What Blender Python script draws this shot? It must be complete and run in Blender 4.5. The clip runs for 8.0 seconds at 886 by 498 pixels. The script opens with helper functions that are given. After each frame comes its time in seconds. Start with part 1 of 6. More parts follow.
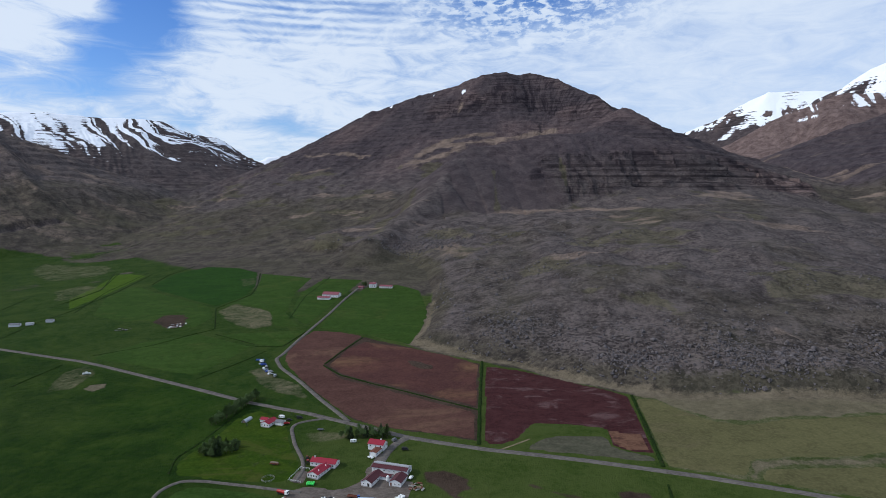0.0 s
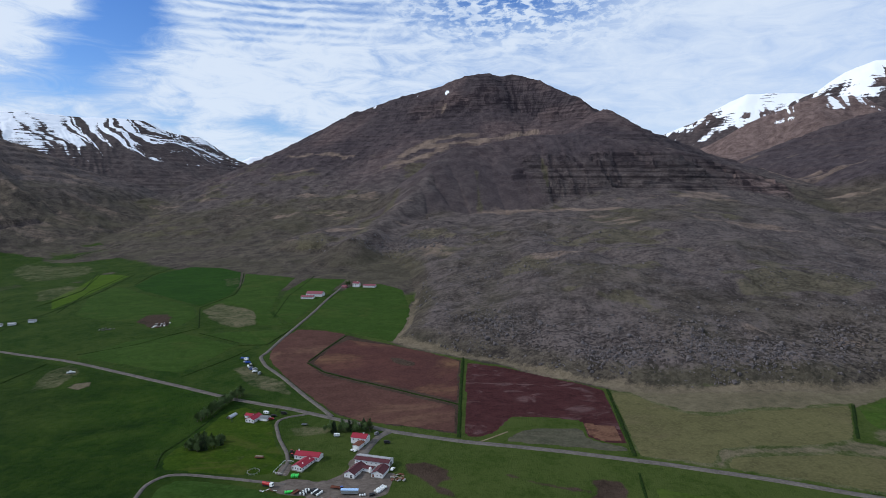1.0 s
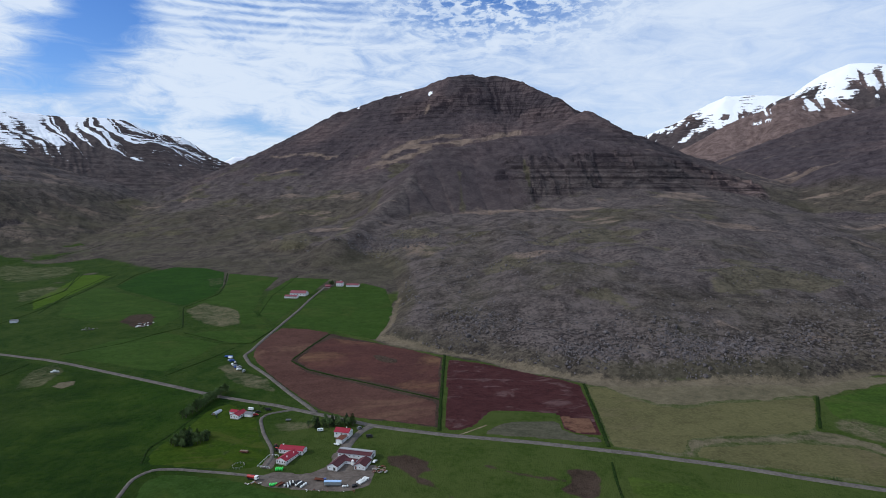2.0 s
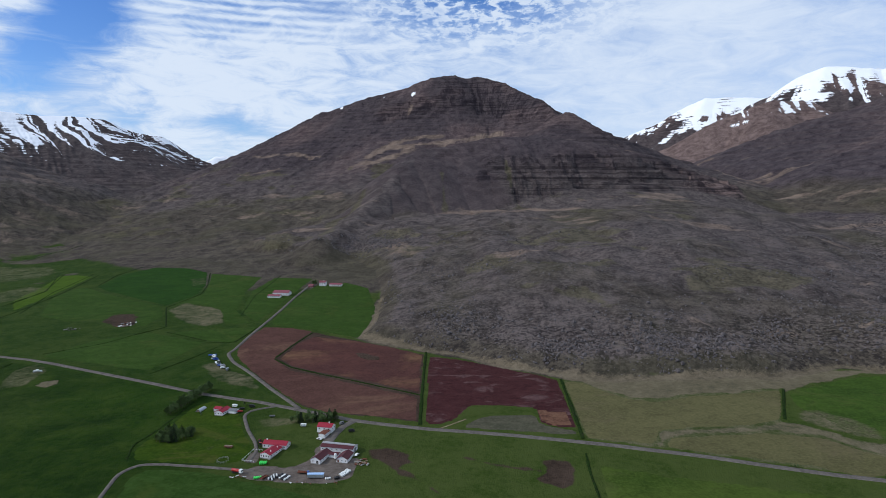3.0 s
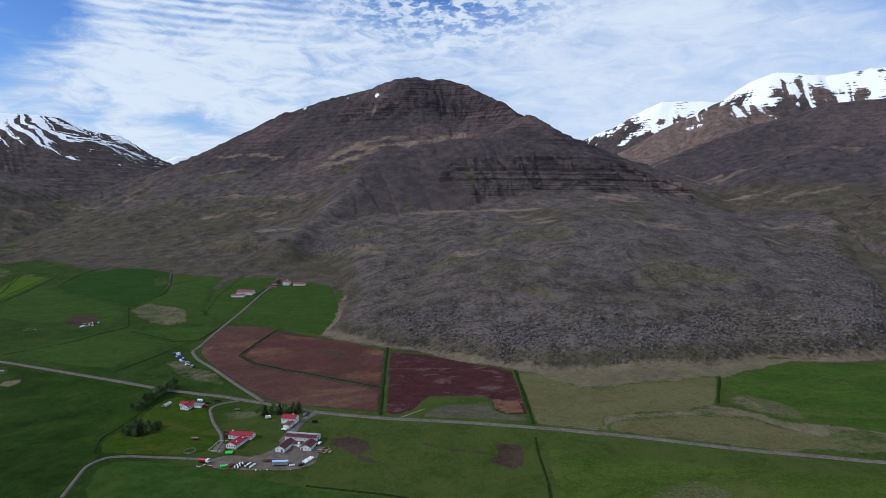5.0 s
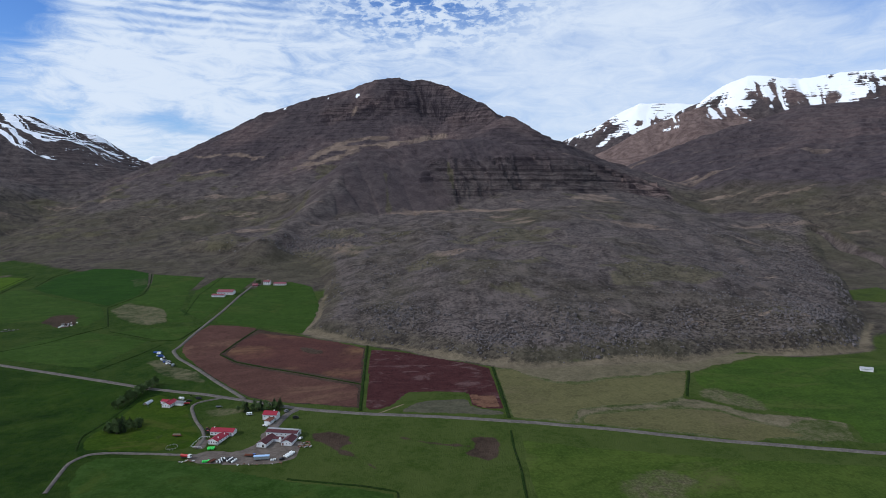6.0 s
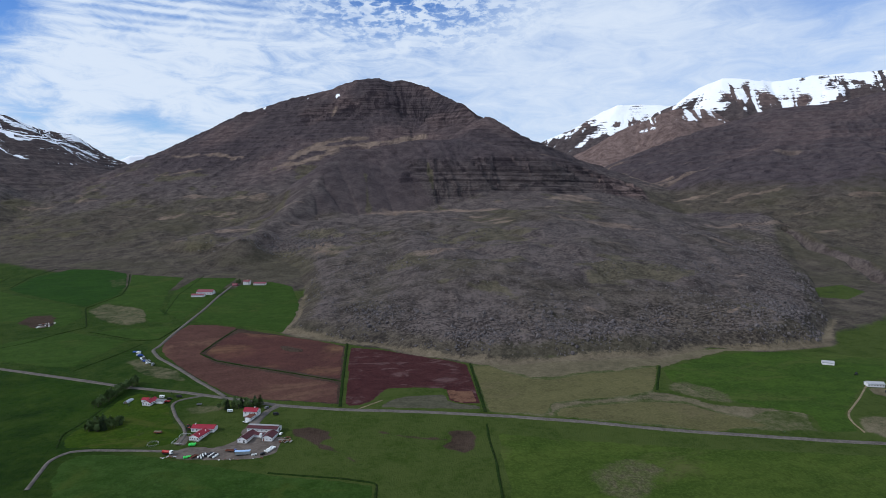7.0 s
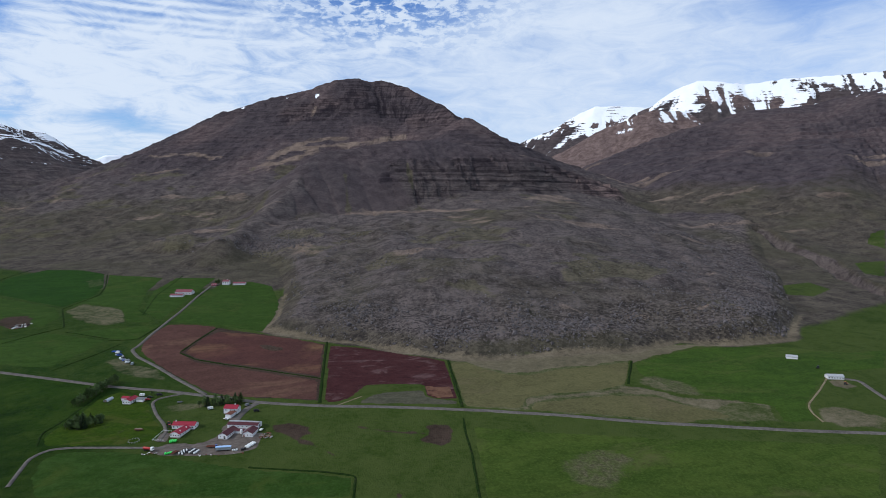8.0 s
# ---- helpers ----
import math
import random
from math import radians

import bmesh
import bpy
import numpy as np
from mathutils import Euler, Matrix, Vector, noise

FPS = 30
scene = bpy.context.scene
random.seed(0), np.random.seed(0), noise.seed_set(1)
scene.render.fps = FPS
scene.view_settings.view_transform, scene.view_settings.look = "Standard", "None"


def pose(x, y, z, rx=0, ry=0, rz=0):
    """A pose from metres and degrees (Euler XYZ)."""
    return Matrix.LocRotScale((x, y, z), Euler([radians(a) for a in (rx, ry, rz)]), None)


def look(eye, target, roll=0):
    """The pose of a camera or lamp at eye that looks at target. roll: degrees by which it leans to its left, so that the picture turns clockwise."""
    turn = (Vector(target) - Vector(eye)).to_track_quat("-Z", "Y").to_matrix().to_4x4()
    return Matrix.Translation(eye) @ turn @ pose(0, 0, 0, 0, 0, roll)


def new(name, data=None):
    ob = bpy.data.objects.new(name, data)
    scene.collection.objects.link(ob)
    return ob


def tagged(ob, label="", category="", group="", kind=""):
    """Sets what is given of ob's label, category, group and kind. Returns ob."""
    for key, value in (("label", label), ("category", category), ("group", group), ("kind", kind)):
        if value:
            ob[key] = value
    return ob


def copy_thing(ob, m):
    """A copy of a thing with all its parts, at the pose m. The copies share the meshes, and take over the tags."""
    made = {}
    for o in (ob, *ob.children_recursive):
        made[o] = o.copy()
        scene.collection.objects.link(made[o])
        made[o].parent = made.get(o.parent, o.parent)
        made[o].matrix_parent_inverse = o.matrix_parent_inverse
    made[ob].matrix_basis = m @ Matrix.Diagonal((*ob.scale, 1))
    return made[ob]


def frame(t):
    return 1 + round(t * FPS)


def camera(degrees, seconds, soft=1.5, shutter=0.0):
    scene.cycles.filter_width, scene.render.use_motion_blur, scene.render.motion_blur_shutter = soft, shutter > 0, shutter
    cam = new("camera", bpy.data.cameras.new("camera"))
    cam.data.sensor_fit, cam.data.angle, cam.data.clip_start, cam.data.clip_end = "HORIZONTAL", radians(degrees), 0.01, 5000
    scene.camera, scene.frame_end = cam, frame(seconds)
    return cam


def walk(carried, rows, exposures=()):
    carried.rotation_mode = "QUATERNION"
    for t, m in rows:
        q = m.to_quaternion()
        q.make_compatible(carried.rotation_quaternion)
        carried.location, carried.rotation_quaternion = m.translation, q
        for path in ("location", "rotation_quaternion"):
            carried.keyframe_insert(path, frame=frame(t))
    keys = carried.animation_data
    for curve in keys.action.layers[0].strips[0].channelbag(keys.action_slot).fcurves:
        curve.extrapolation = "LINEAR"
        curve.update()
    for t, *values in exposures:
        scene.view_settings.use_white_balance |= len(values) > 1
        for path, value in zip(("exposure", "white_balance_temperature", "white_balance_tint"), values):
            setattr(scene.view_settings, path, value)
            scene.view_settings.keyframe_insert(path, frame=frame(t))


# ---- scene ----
cam = camera(71.68, 8.0, soft=0.5)
PATH = [
    (0.0, pose(-0.08, 0.33, 184.23, 86.171, 0, 6.184)),
    (0.5, pose(2.12, -6.63, 184.14, 86.181, 0, 5.452)),
    (1.0, pose(4.26, -13.59, 184.09, 86.191, 0, 4.723)),
    (1.5, pose(6.34, -20.55, 184.05, 86.201, 0, 3.992)),
    (2.0, pose(8.34, -27.52, 184.04, 86.211, 0, 3.254)),
    (2.5, pose(10.27, -34.48, 184.04, 86.221, 0, 2.505)),
    (3.0, pose(12.11, -41.43, 184.05, 86.231, 0, 1.742)),
    (3.5, pose(13.86, -48.38, 184.06, 86.241, 0, 0.961)),
    (4.0, pose(15.53, -55.32, 184.07, 86.251, 0, 0.162)),
    (4.5, pose(17.09, -62.25, 184.07, 86.261, 0, -0.656)),
    (5.0, pose(18.54, -69.16, 184.07, 86.271, 0, -1.495)),
    (5.5, pose(19.89, -76.06, 184.04, 86.281, 0, -2.351)),
    (6.0, pose(21.12, -82.94, 184.00, 86.291, 0, -3.225)),
    (6.5, pose(22.22, -89.80, 183.94, 86.301, 0, -4.114)),
    (7.0, pose(23.20, -96.64, 183.84, 86.311, 0, -5.014)),
    (7.5, pose(24.05, -103.45, 183.71, 86.321, 0, -5.922)),
    (8.0, pose(24.76, -110.24, 183.54, 86.331, 0, -6.832)),
]
walk(cam, PATH, [(0.0, 0.0, 5980, 10), (8.0, 0.0, 5980, 10)])

# ---- sky and sun ----
SUN_FROM = Vector((-0.85, -0.18, 0.58)).normalized()
world = bpy.data.worlds.new("sky")
scene.world = world
world.use_nodes = True


class Tree:
    """Short calls for shader nodes."""

    def __init__(self, tree):
        self.tree = tree
        tree.nodes.clear()

    def put(self, socket, value):
        if isinstance(value, bpy.types.NodeSocket):
            self.tree.links.new(value, socket)
        elif value is not None:
            if isinstance(value, (tuple, list)) and len(value) == 3 and socket.type == "RGBA":
                value = (*value, 1)
            socket.default_value = value

    def node(self, kind, **props):
        n = self.tree.nodes.new(kind)
        for key, value in props.items():
            setattr(n, key, value)
        return n

    def math(self, op, a, b=None, c=None, clamp=False):
        n = self.node("ShaderNodeMath", operation=op, use_clamp=clamp)
        for s, v in zip(n.inputs, (a, b, c)):
            self.put(s, v)
        return n.outputs[0]

    def step(self, v, lo, hi):
        n = self.node("ShaderNodeMapRange", interpolation_type="SMOOTHSTEP")
        for s, w in zip(n.inputs, (v, lo, hi, 0.0, 1.0)):
            self.put(s, w)
        return n.outputs[0]

    def mix(self, t, a, b):
        n = self.node("ShaderNodeMix", data_type="RGBA")
        self.put(n.inputs[0], t), self.put(n.inputs[6], a), self.put(n.inputs[7], b)
        return n.outputs[2]

    def noise(self, vector, scale, detail=4.0, rough=0.55, warp=0.0):
        n = self.node("ShaderNodeTexNoise")
        self.put(n.inputs["Vector"], vector)
        for key, v in (("Scale", scale), ("Detail", detail), ("Roughness", rough), ("Distortion", warp)):
            self.put(n.inputs[key], v)
        return n.outputs["Fac"]

    def stretch(self, vector, scale=(1, 1, 1), turn=0.0):
        n = self.node("ShaderNodeMapping")
        self.put(n.inputs["Vector"], vector)
        n.inputs["Scale"].default_value = scale
        n.inputs["Rotation"].default_value = (0, 0, radians(turn))
        return n.outputs[0]

    def attribute(self, name):
        return self.node("ShaderNodeAttribute", attribute_name=name).outputs["Fac"]


def make_sky():
    t = Tree(world.node_tree)
    sky = t.node("ShaderNodeTexSky", sky_type="NISHITA", sun_disc=False, sun_elevation=math.asin(SUN_FROM.z),
                 sun_rotation=math.atan2(SUN_FROM.x, SUN_FROM.y), altitude=200, air_density=1.0, dust_density=0.1, ozone_density=3.0)
    way = t.node("ShaderNodeTexCoord").outputs["Generated"]
    parts = t.node("ShaderNodeSeparateXYZ")
    t.put(parts.inputs[0], way)
    x, y, z = parts.outputs
    tall = t.stretch(way, (1, 1, 3.2))
    big = t.noise(t.stretch(way, (1, 1, 2.6)), 2.3, 5, 0.55, 0.5)
    wisp = t.noise(tall, 13.0, 8, 0.66, 0.7)
    puffs = t.noise(t.stretch(way, (1, 1, 2.2)), 46.0, 4, 0.6, 0.3)
    rows = t.node("ShaderNodeTexWave", wave_type="BANDS", bands_direction="Z")
    t.put(rows.inputs["Vector"], t.stretch(way, (0.3, 0.3, 1.6)))
    for key, v in (("Scale", 17.0), ("Distortion", 2.2), ("Detail", 3.0), ("Detail Scale", 2.5)):
        t.put(rows.inputs[key], v)

    def spot(cx, cz, rx, rz):
        a = t.math("POWER", t.math("DIVIDE", t.math("SUBTRACT", x, cx), rx), 2.0)
        b = t.math("POWER", t.math("DIVIDE", t.math("SUBTRACT", z, cz), rz), 2.0)
        return t.math("EXPONENT", t.math("MULTIPLY", t.math("ADD", a, b), -1.0))

    # a wide thin sheet with rippled and mottled parts, open to the west
    east = t.step(x, -0.30, 0.25)
    thick = t.math("ADD", 0.74, t.math("MULTIPLY", east, 0.06))
    rough = t.math("SUBTRACT", 1.35, t.math("MULTIPLY", east, 0.85))
    thick = t.math("ADD", thick, t.math("MULTIPLY", t.math("SUBTRACT", wisp, 0.5), rough))
    thick = t.math("ADD", thick, t.math("MULTIPLY", t.math("SUBTRACT", big, 0.5), 0.5))
    thick = t.math("ADD", thick, t.math("MULTIPLY", spot(-0.38, 0.22, 0.12, 0.11), 0.22))
    for cx, cz, rx, rz, deep in ((-0.525, 0.245, 0.05, 0.05, 0.62), (-0.49, 0.29, 0.035, 0.05, 0.55), (-0.60, 0.165, 0.06, 0.013, 0.42), (-0.565, 0.20, 0.03, 0.03, 0.40),
                                 (-0.65, 0.19, 0.03, 0.012, 0.35), (-0.35, 0.128, 0.055, 0.014, 0.50), (-0.47, 0.13, 0.04, 0.02, 0.22), (0.60, 0.29, 0.10, 0.03, 0.30)):
        thick = t.math("SUBTRACT", thick, t.math("MULTIPLY", spot(cx, cz, rx, rz), deep))
    for cx, cz, rx, rz, more in ((-0.63, 0.225, 0.045, 0.04, 0.30), (-0.57, 0.268, 0.032, 0.013, 0.55)):
        thick = t.math("ADD", thick, t.math("MULTIPLY", spot(cx, cz, rx, rz), more))
    mottle = t.math("MULTIPLY", t.step(puffs, 0.42, 0.60), spot(0.03, 0.315, 0.15, 0.055))
    thick = t.math("SUBTRACT", thick, t.math("MULTIPLY", mottle, 0.58))
    ripple = t.math("MULTIPLY", rows.outputs["Fac"], spot(-0.33, 0.31, 0.15, 0.06))
    thick = t.math("SUBTRACT", thick, t.math("MULTIPLY", ripple, 0.36))
    cloud = t.step(thick, 0.12, 0.92)
    tone = t.mix(t.step(thick, 0.45, 1.0), (0.50, 0.62, 0.80), (0.765, 0.82, 0.88))
    blue = t.node("ShaderNodeBackground")
    deep = t.node("ShaderNodeHueSaturation")
    t.put(deep.inputs["Color"], sky.outputs[0]), t.put(deep.inputs["Saturation"], 1.25), t.put(deep.inputs["Hue"], 0.515)
    t.put(blue.inputs[0], deep.outputs[0]), t.put(blue.inputs[1], 0.13)
    white = t.node("ShaderNodeBackground")
    t.put(white.inputs[0], tone), t.put(white.inputs[1], 1.0)
    both = t.node("ShaderNodeMixShader")
    t.put(both.inputs[0], t.math("MULTIPLY", cloud, 0.93)), t.put(both.inputs[1], blue.outputs[0]), t.put(both.inputs[2], white.outputs[0])
    t.put(t.node("ShaderNodeOutputWorld").inputs[0], both.outputs[0])


make_sky()
sun = new("sun", bpy.data.lights.new("sun", "SUN"))
sun.data.energy, sun.data.angle, sun.data.color = 2.6, radians(3), (1.0, 0.93, 0.84)
sun.matrix_world = look(SUN_FROM * 1000, (0, 0, 0))
scene.view_settings.exposure = 0.0


# ---- materials ----
def finish(t, colour, rough=0.9, bump=None, strength=0.4, distance=1.0, metal=0.0, spec=0.3):
    b = t.node("ShaderNodeBsdfPrincipled")
    t.put(b.inputs["Base Color"], colour), t.put(b.inputs["Roughness"], rough), t.put(b.inputs["Metallic"], metal)
    t.put(b.inputs["Specular IOR Level"], spec)
    if bump is not None:
        n = t.node("ShaderNodeBump")
        t.put(n.inputs["Strength"], strength), t.put(n.inputs["Distance"], distance), t.put(n.inputs["Height"], bump)
        t.put(b.inputs["Normal"], n.outputs[0])
    t.put(t.node("ShaderNodeOutputMaterial").inputs[0], b.outputs[0])


def material(name):
    m = bpy.data.materials.new(name)
    m.use_nodes = True
    return m, Tree(m.node_tree)


def land_material():
    m, t = material("land")
    p = t.node("ShaderNodeNewGeometry").outputs["Position"]
    big = t.noise(p, 0.006, 5, 0.55, 0.6)
    mid = t.noise(p, 0.035, 6, 0.62, 0.5)
    fine = t.noise(p, 0.20, 5, 0.7)
    grain = t.noise(p, 0.9, 3, 0.65)
    speck = t.math("ADD", t.math("MULTIPLY", mid, 0.40), t.math("ADD", t.math("MULTIPLY", fine, 0.34), t.math("MULTIPLY", grain, 0.26)))
    grass = t.mix(t.step(big, 0.35, 0.65), (0.008, 0.024, 0.002), (0.015, 0.039, 0.003))
    grass = t.mix(t.math("MULTIPLY", t.step(mid, 0.48, 0.66), 0.5), grass, (0.030, 0.057, 0.005))
    grass = t.mix(t.math("MULTIPLY", t.step(mid, 0.46, 0.34), 0.55), grass, (0.006, 0.018, 0.002))
    grass = t.mix(t.math("MULTIPLY", t.step(fine, 0.50, 0.34), 0.5), grass, (0.005, 0.015, 0.001))
    grass = t.mix(t.attribute("lea"), grass, t.mix(t.step(speck, 0.38, 0.60), (0.010, 0.029, 0.003), (0.029, 0.052, 0.008)))
    # grass brightens eastwards, out of the cloud shade painted into the west
    grass = t.mix(t.attribute("east_light"), grass, t.mix(t.step(speck, 0.36, 0.62), (0.024, 0.043, 0.006), (0.060, 0.080, 0.020)))
    grass = t.mix(t.math("MULTIPLY", t.step(speck, 0.40, 0.7), 0.6), grass, (0.034, 0.048, 0.010))
    stones = t.node("ShaderNodeTexVoronoi")
    t.put(stones.inputs["Vector"], p), t.put(stones.inputs["Scale"], 0.30)
    shade = t.node("ShaderNodeSeparateColor")
    t.put(shade.inputs[0], stones.outputs["Color"])
    rubble = t.math("MULTIPLY", t.math("SUBTRACT", shade.outputs[0], 0.5), t.math("MULTIPLY", t.attribute("rubble"), 0.20))
    speck = t.math("ADD", speck, rubble)
    moor = t.mix(t.step(speck, 0.38, 0.62), (0.026, 0.022, 0.020), (0.097, 0.082, 0.063))
    moor = t.mix(t.math("MULTIPLY", t.step(big, 0.48, 0.62), 0.35), moor, (0.058, 0.055, 0.032))
    rock = t.mix(t.step(speck, 0.38, 0.62), (0.034, 0.028, 0.028), (0.118, 0.098, 0.091))
    rock = t.mix(t.math("MULTIPLY", t.attribute("fan"), 0.85), rock, t.mix(t.step(speck, 0.36, 0.64), (0.046, 0.036, 0.038), (0.078, 0.062, 0.062)))
    dark = t.mix(t.step(speck, 0.38, 0.62), (0.020, 0.016, 0.021), (0.076, 0.061, 0.066))
    rock = t.mix(t.math("MULTIPLY", t.attribute("high"), 0.85), rock, dark)
    rock = t.mix(t.math("MULTIPLY", t.attribute("red"), 0.65), rock, t.mix(t.step(speck, 0.42, 0.60), (0.115, 0.076, 0.070), (0.250, 0.175, 0.155)))
    # lava beds, one above the other; their near-black tone also paints the ledges' shade
    level = t.node("ShaderNodeSeparateXYZ")
    t.put(level.inputs[0], p)
    height = t.math("ADD", level.outputs[2], t.math("MULTIPLY", big, 14.0))
    height = t.math("ADD", height, t.math("MULTIPLY", mid, 4.0))
    line = t.node("ShaderNodeCombineXYZ")
    t.put(line.inputs[2], t.math("MULTIPLY", height, 0.085))
    broken = t.step(t.noise(t.stretch(p, (1, 1, 3)), 0.012, 4, 0.6), 0.30, 0.52)
    beds = t.math("MULTIPLY", t.step(t.noise(line.outputs[0], 1.0, 4, 0.65), 0.47, 0.55), broken)
    beds = t.math("MULTIPLY", beds, t.attribute("bed"))
    rock = t.mix(t.math("MULTIPLY", beds, 0.66), rock, (0.014, 0.011, 0.013))
    # chutes and ribs down the cliffs; the dark streaks paint the buttresses' shadows
    fall = t.node("ShaderNodeCombineXYZ")
    t.put(fall.inputs[0], t.math("MULTIPLY", t.attribute("chute"), 5.5)), t.put(fall.inputs[1], t.math("MULTIPLY", level.outputs[2], 0.012))
    ribs = t.noise(fall.outputs[0], 1.0, 5, 0.6, 0.3)
    rock = t.mix(t.math("MULTIPLY", t.step(ribs, 0.50, 0.60), t.math("MULTIPLY", t.attribute("cliff"), 0.6)), rock, (0.014, 0.011, 0.015))
    rock = t.mix(t.math("MULTIPLY", t.step(ribs, 0.48, 0.36), t.math("MULTIPLY", t.attribute("high"), 0.35)), rock, (0.088, 0.072, 0.070))
    dry = t.mix(t.step(t.math("ADD", t.math("MULTIPLY", speck, 0.5), t.math("MULTIPLY", ribs, 0.5)), 0.38, 0.60), (0.080, 0.060, 0.049), (0.210, 0.158, 0.124))
    wobble = t.math("MULTIPLY", t.math("SUBTRACT", speck, 0.5), 1.5)

    def mask(name, lo=0.38, hi=0.62):
        return t.step(t.math("ADD", t.attribute(name), wobble), lo, hi)

    c = t.mix(mask("rock", 0.25, 0.75), moor, rock)
    c = t.mix(t.math("MULTIPLY", mask("moss", 0.4, 1.0), 0.65), c, t.mix(t.step(speck, 0.36, 0.64), (0.040, 0.037, 0.020), (0.106, 0.094, 0.056)))
    c = t.mix(mask("green", 0.30, 0.70), c, grass)
    c = t.mix(t.math("MULTIPLY", mask("dry", 0.35, 0.95), 0.9), c, dry)
    c = t.mix(t.math("MULTIPLY", mask("straw", 0.3, 0.9), 0.85), c, t.mix(t.step(speck, 0.34, 0.66), (0.078, 0.065, 0.043), (0.178, 0.147, 0.100)))
    c = t.mix(t.math("MULTIPLY", mask("dirt", 0.3, 0.8), 0.9), c, t.mix(t.step(speck, 0.34, 0.66), (0.024, 0.013, 0.012), (0.066, 0.042, 0.035)))
    drift = t.math("SUBTRACT", t.math("MULTIPLY", t.math("SUBTRACT", t.math("ADD", t.math("MULTIPLY", fine, 0.5), t.math("MULTIPLY", mid, 0.5)), 0.5), 2.2), t.math("MULTIPLY", beds, 1.15))
    c = t.mix(t.step(t.math("ADD", t.attribute("snow"), drift), 0.44, 0.56), c, (0.80, 0.83, 0.88))
    bump = t.math("ADD", t.math("MULTIPLY", fine, 1.0), t.math("MULTIPLY", grain, 0.5))
    bump = t.math("SUBTRACT", bump, t.math("MULTIPLY", t.math("MULTIPLY", stones.outputs["Distance"], 0.42), t.attribute("rubble")))
    finish(t, c, 0.95, bump, 1.0, 1.3, spec=0.05)
    return m


def field_material(name, low, high, patch=None, scale=0.03, rows=0.0, turn=0.0, patch_at=(0.52, 0.68)):
    """Crop, grass or soil: cloudy tones, fine grain, and drill rows where there are any."""
    m, t = material(name)
    p = t.node("ShaderNodeNewGeometry").outputs["Position"]
    big = t.noise(t.stretch(p, (1, 2.2, 1), turn), scale, 5, 0.6, 0.8)
    fine = t.noise(p, 0.45, 4, 0.7)
    c = t.mix(t.step(big, 0.3, 0.7), low, high)
    if patch:
        spot = t.noise(t.stretch(p, (1, 1.8, 1), turn + 15), scale * 0.6, 5, 0.62, 1.0)
        c = t.mix(t.step(spot, *patch_at), c, patch)
    tuft = t.noise(p, 0.11, 6, 0.7, 0.6)
    c = t.mix(t.math("MULTIPLY", t.step(tuft, 0.42, 0.68), 0.45), c, tuple(0.55 * v for v in low))
    c = t.mix(t.math("MULTIPLY", t.step(fine, 0.40, 0.72), 0.40), c, tuple(1.5 * v for v in high))
    edge = t.math("MULTIPLY", t.math("SUBTRACT", tuft, 0.5), 0.9)
    c = t.mix(t.math("MULTIPLY", t.step(t.math("ADD", t.attribute("straw"), edge), 0.3, 0.9), 0.85), c, t.mix(t.step(fine, 0.34, 0.66), (0.056, 0.047, 0.031), (0.128, 0.106, 0.068)))
    c = t.mix(t.math("MULTIPLY", t.step(t.math("ADD", t.attribute("dirt"), edge), 0.3, 0.8), 0.9), c, t.mix(t.step(fine, 0.34, 0.66), (0.024, 0.013, 0.012), (0.066, 0.042, 0.035)))
    height = fine
    if rows:
        w = t.node("ShaderNodeTexWave", wave_type="BANDS", bands_direction="X")
        t.put(w.inputs["Vector"], t.stretch(p, (1, 1, 1), turn))
        t.put(w.inputs["Scale"], rows), t.put(w.inputs["Distortion"], 1.2), t.put(w.inputs["Detail"], 2.0)
        c = t.mix(t.math("MULTIPLY", w.outputs["Fac"], 0.28), c, tuple(0.6 * v for v in low))
        height = t.math("ADD", fine, w.outputs["Fac"])
    finish(t, c, 0.95, height, 0.5, 0.4, spec=0.04)
    return m


def plain_material(name, colour, rough=0.6, dirt=0.25, scale=0.6, metal=0.0, ribs=0.0):
    """Paint, sheet metal, plastic or wood with soiling at two scales; ribs: corrugations a metre."""
    m, t = material(name)
    p = t.node("ShaderNodeTexCoord").outputs["Object"]
    stain = t.noise(p, scale, 5, 0.6, 0.4)
    fine = t.noise(p, scale * 9, 3, 0.6)
    c = t.mix(t.math("MULTIPLY", t.step(stain, 0.42, 0.75), dirt * 2), colour, tuple(0.45 * v + 0.02 for v in colour))
    c = t.mix(t.math("MULTIPLY", fine, dirt), c, tuple(0.7 * v for v in colour))
    height = fine
    if ribs:
        w = t.node("ShaderNodeTexWave", wave_type="BANDS", bands_direction="X")
        t.put(w.inputs["Vector"], p), t.put(w.inputs["Scale"], ribs / 3.2)
        height = t.math("ADD", t.math("MULTIPLY", fine, 0.3), w.outputs["Fac"])
    finish(t, c, rough, height, 0.25, 0.04, metal)
    return m


LAND = land_material()
SOIL_LONG = field_material("soil_smooth", (0.056, 0.027, 0.022), (0.079, 0.040, 0.032), (0.108, 0.062, 0.042), 0.014, 0.0, 35)
SOIL_UPPER = field_material("soil_upper", (0.050, 0.023, 0.021), (0.075, 0.033, 0.027), (0.128, 0.073, 0.041), 0.012, 0.0, 10, (0.50, 0.70))
SOIL_STUBBLE = field_material("soil_stubble", (0.040, 0.014, 0.015), (0.066, 0.026, 0.026), (0.125, 0.076, 0.074), 0.05, 1.1, 98, (0.52, 0.66))
SOIL_BARE = field_material("soil_bare", (0.080, 0.040, 0.027), (0.130, 0.070, 0.045), (0.058, 0.026, 0.021), 0.08)
FALLOW_MAT = field_material("fallow", (0.048, 0.050, 0.032), (0.076, 0.070, 0.048), None, 0.05)
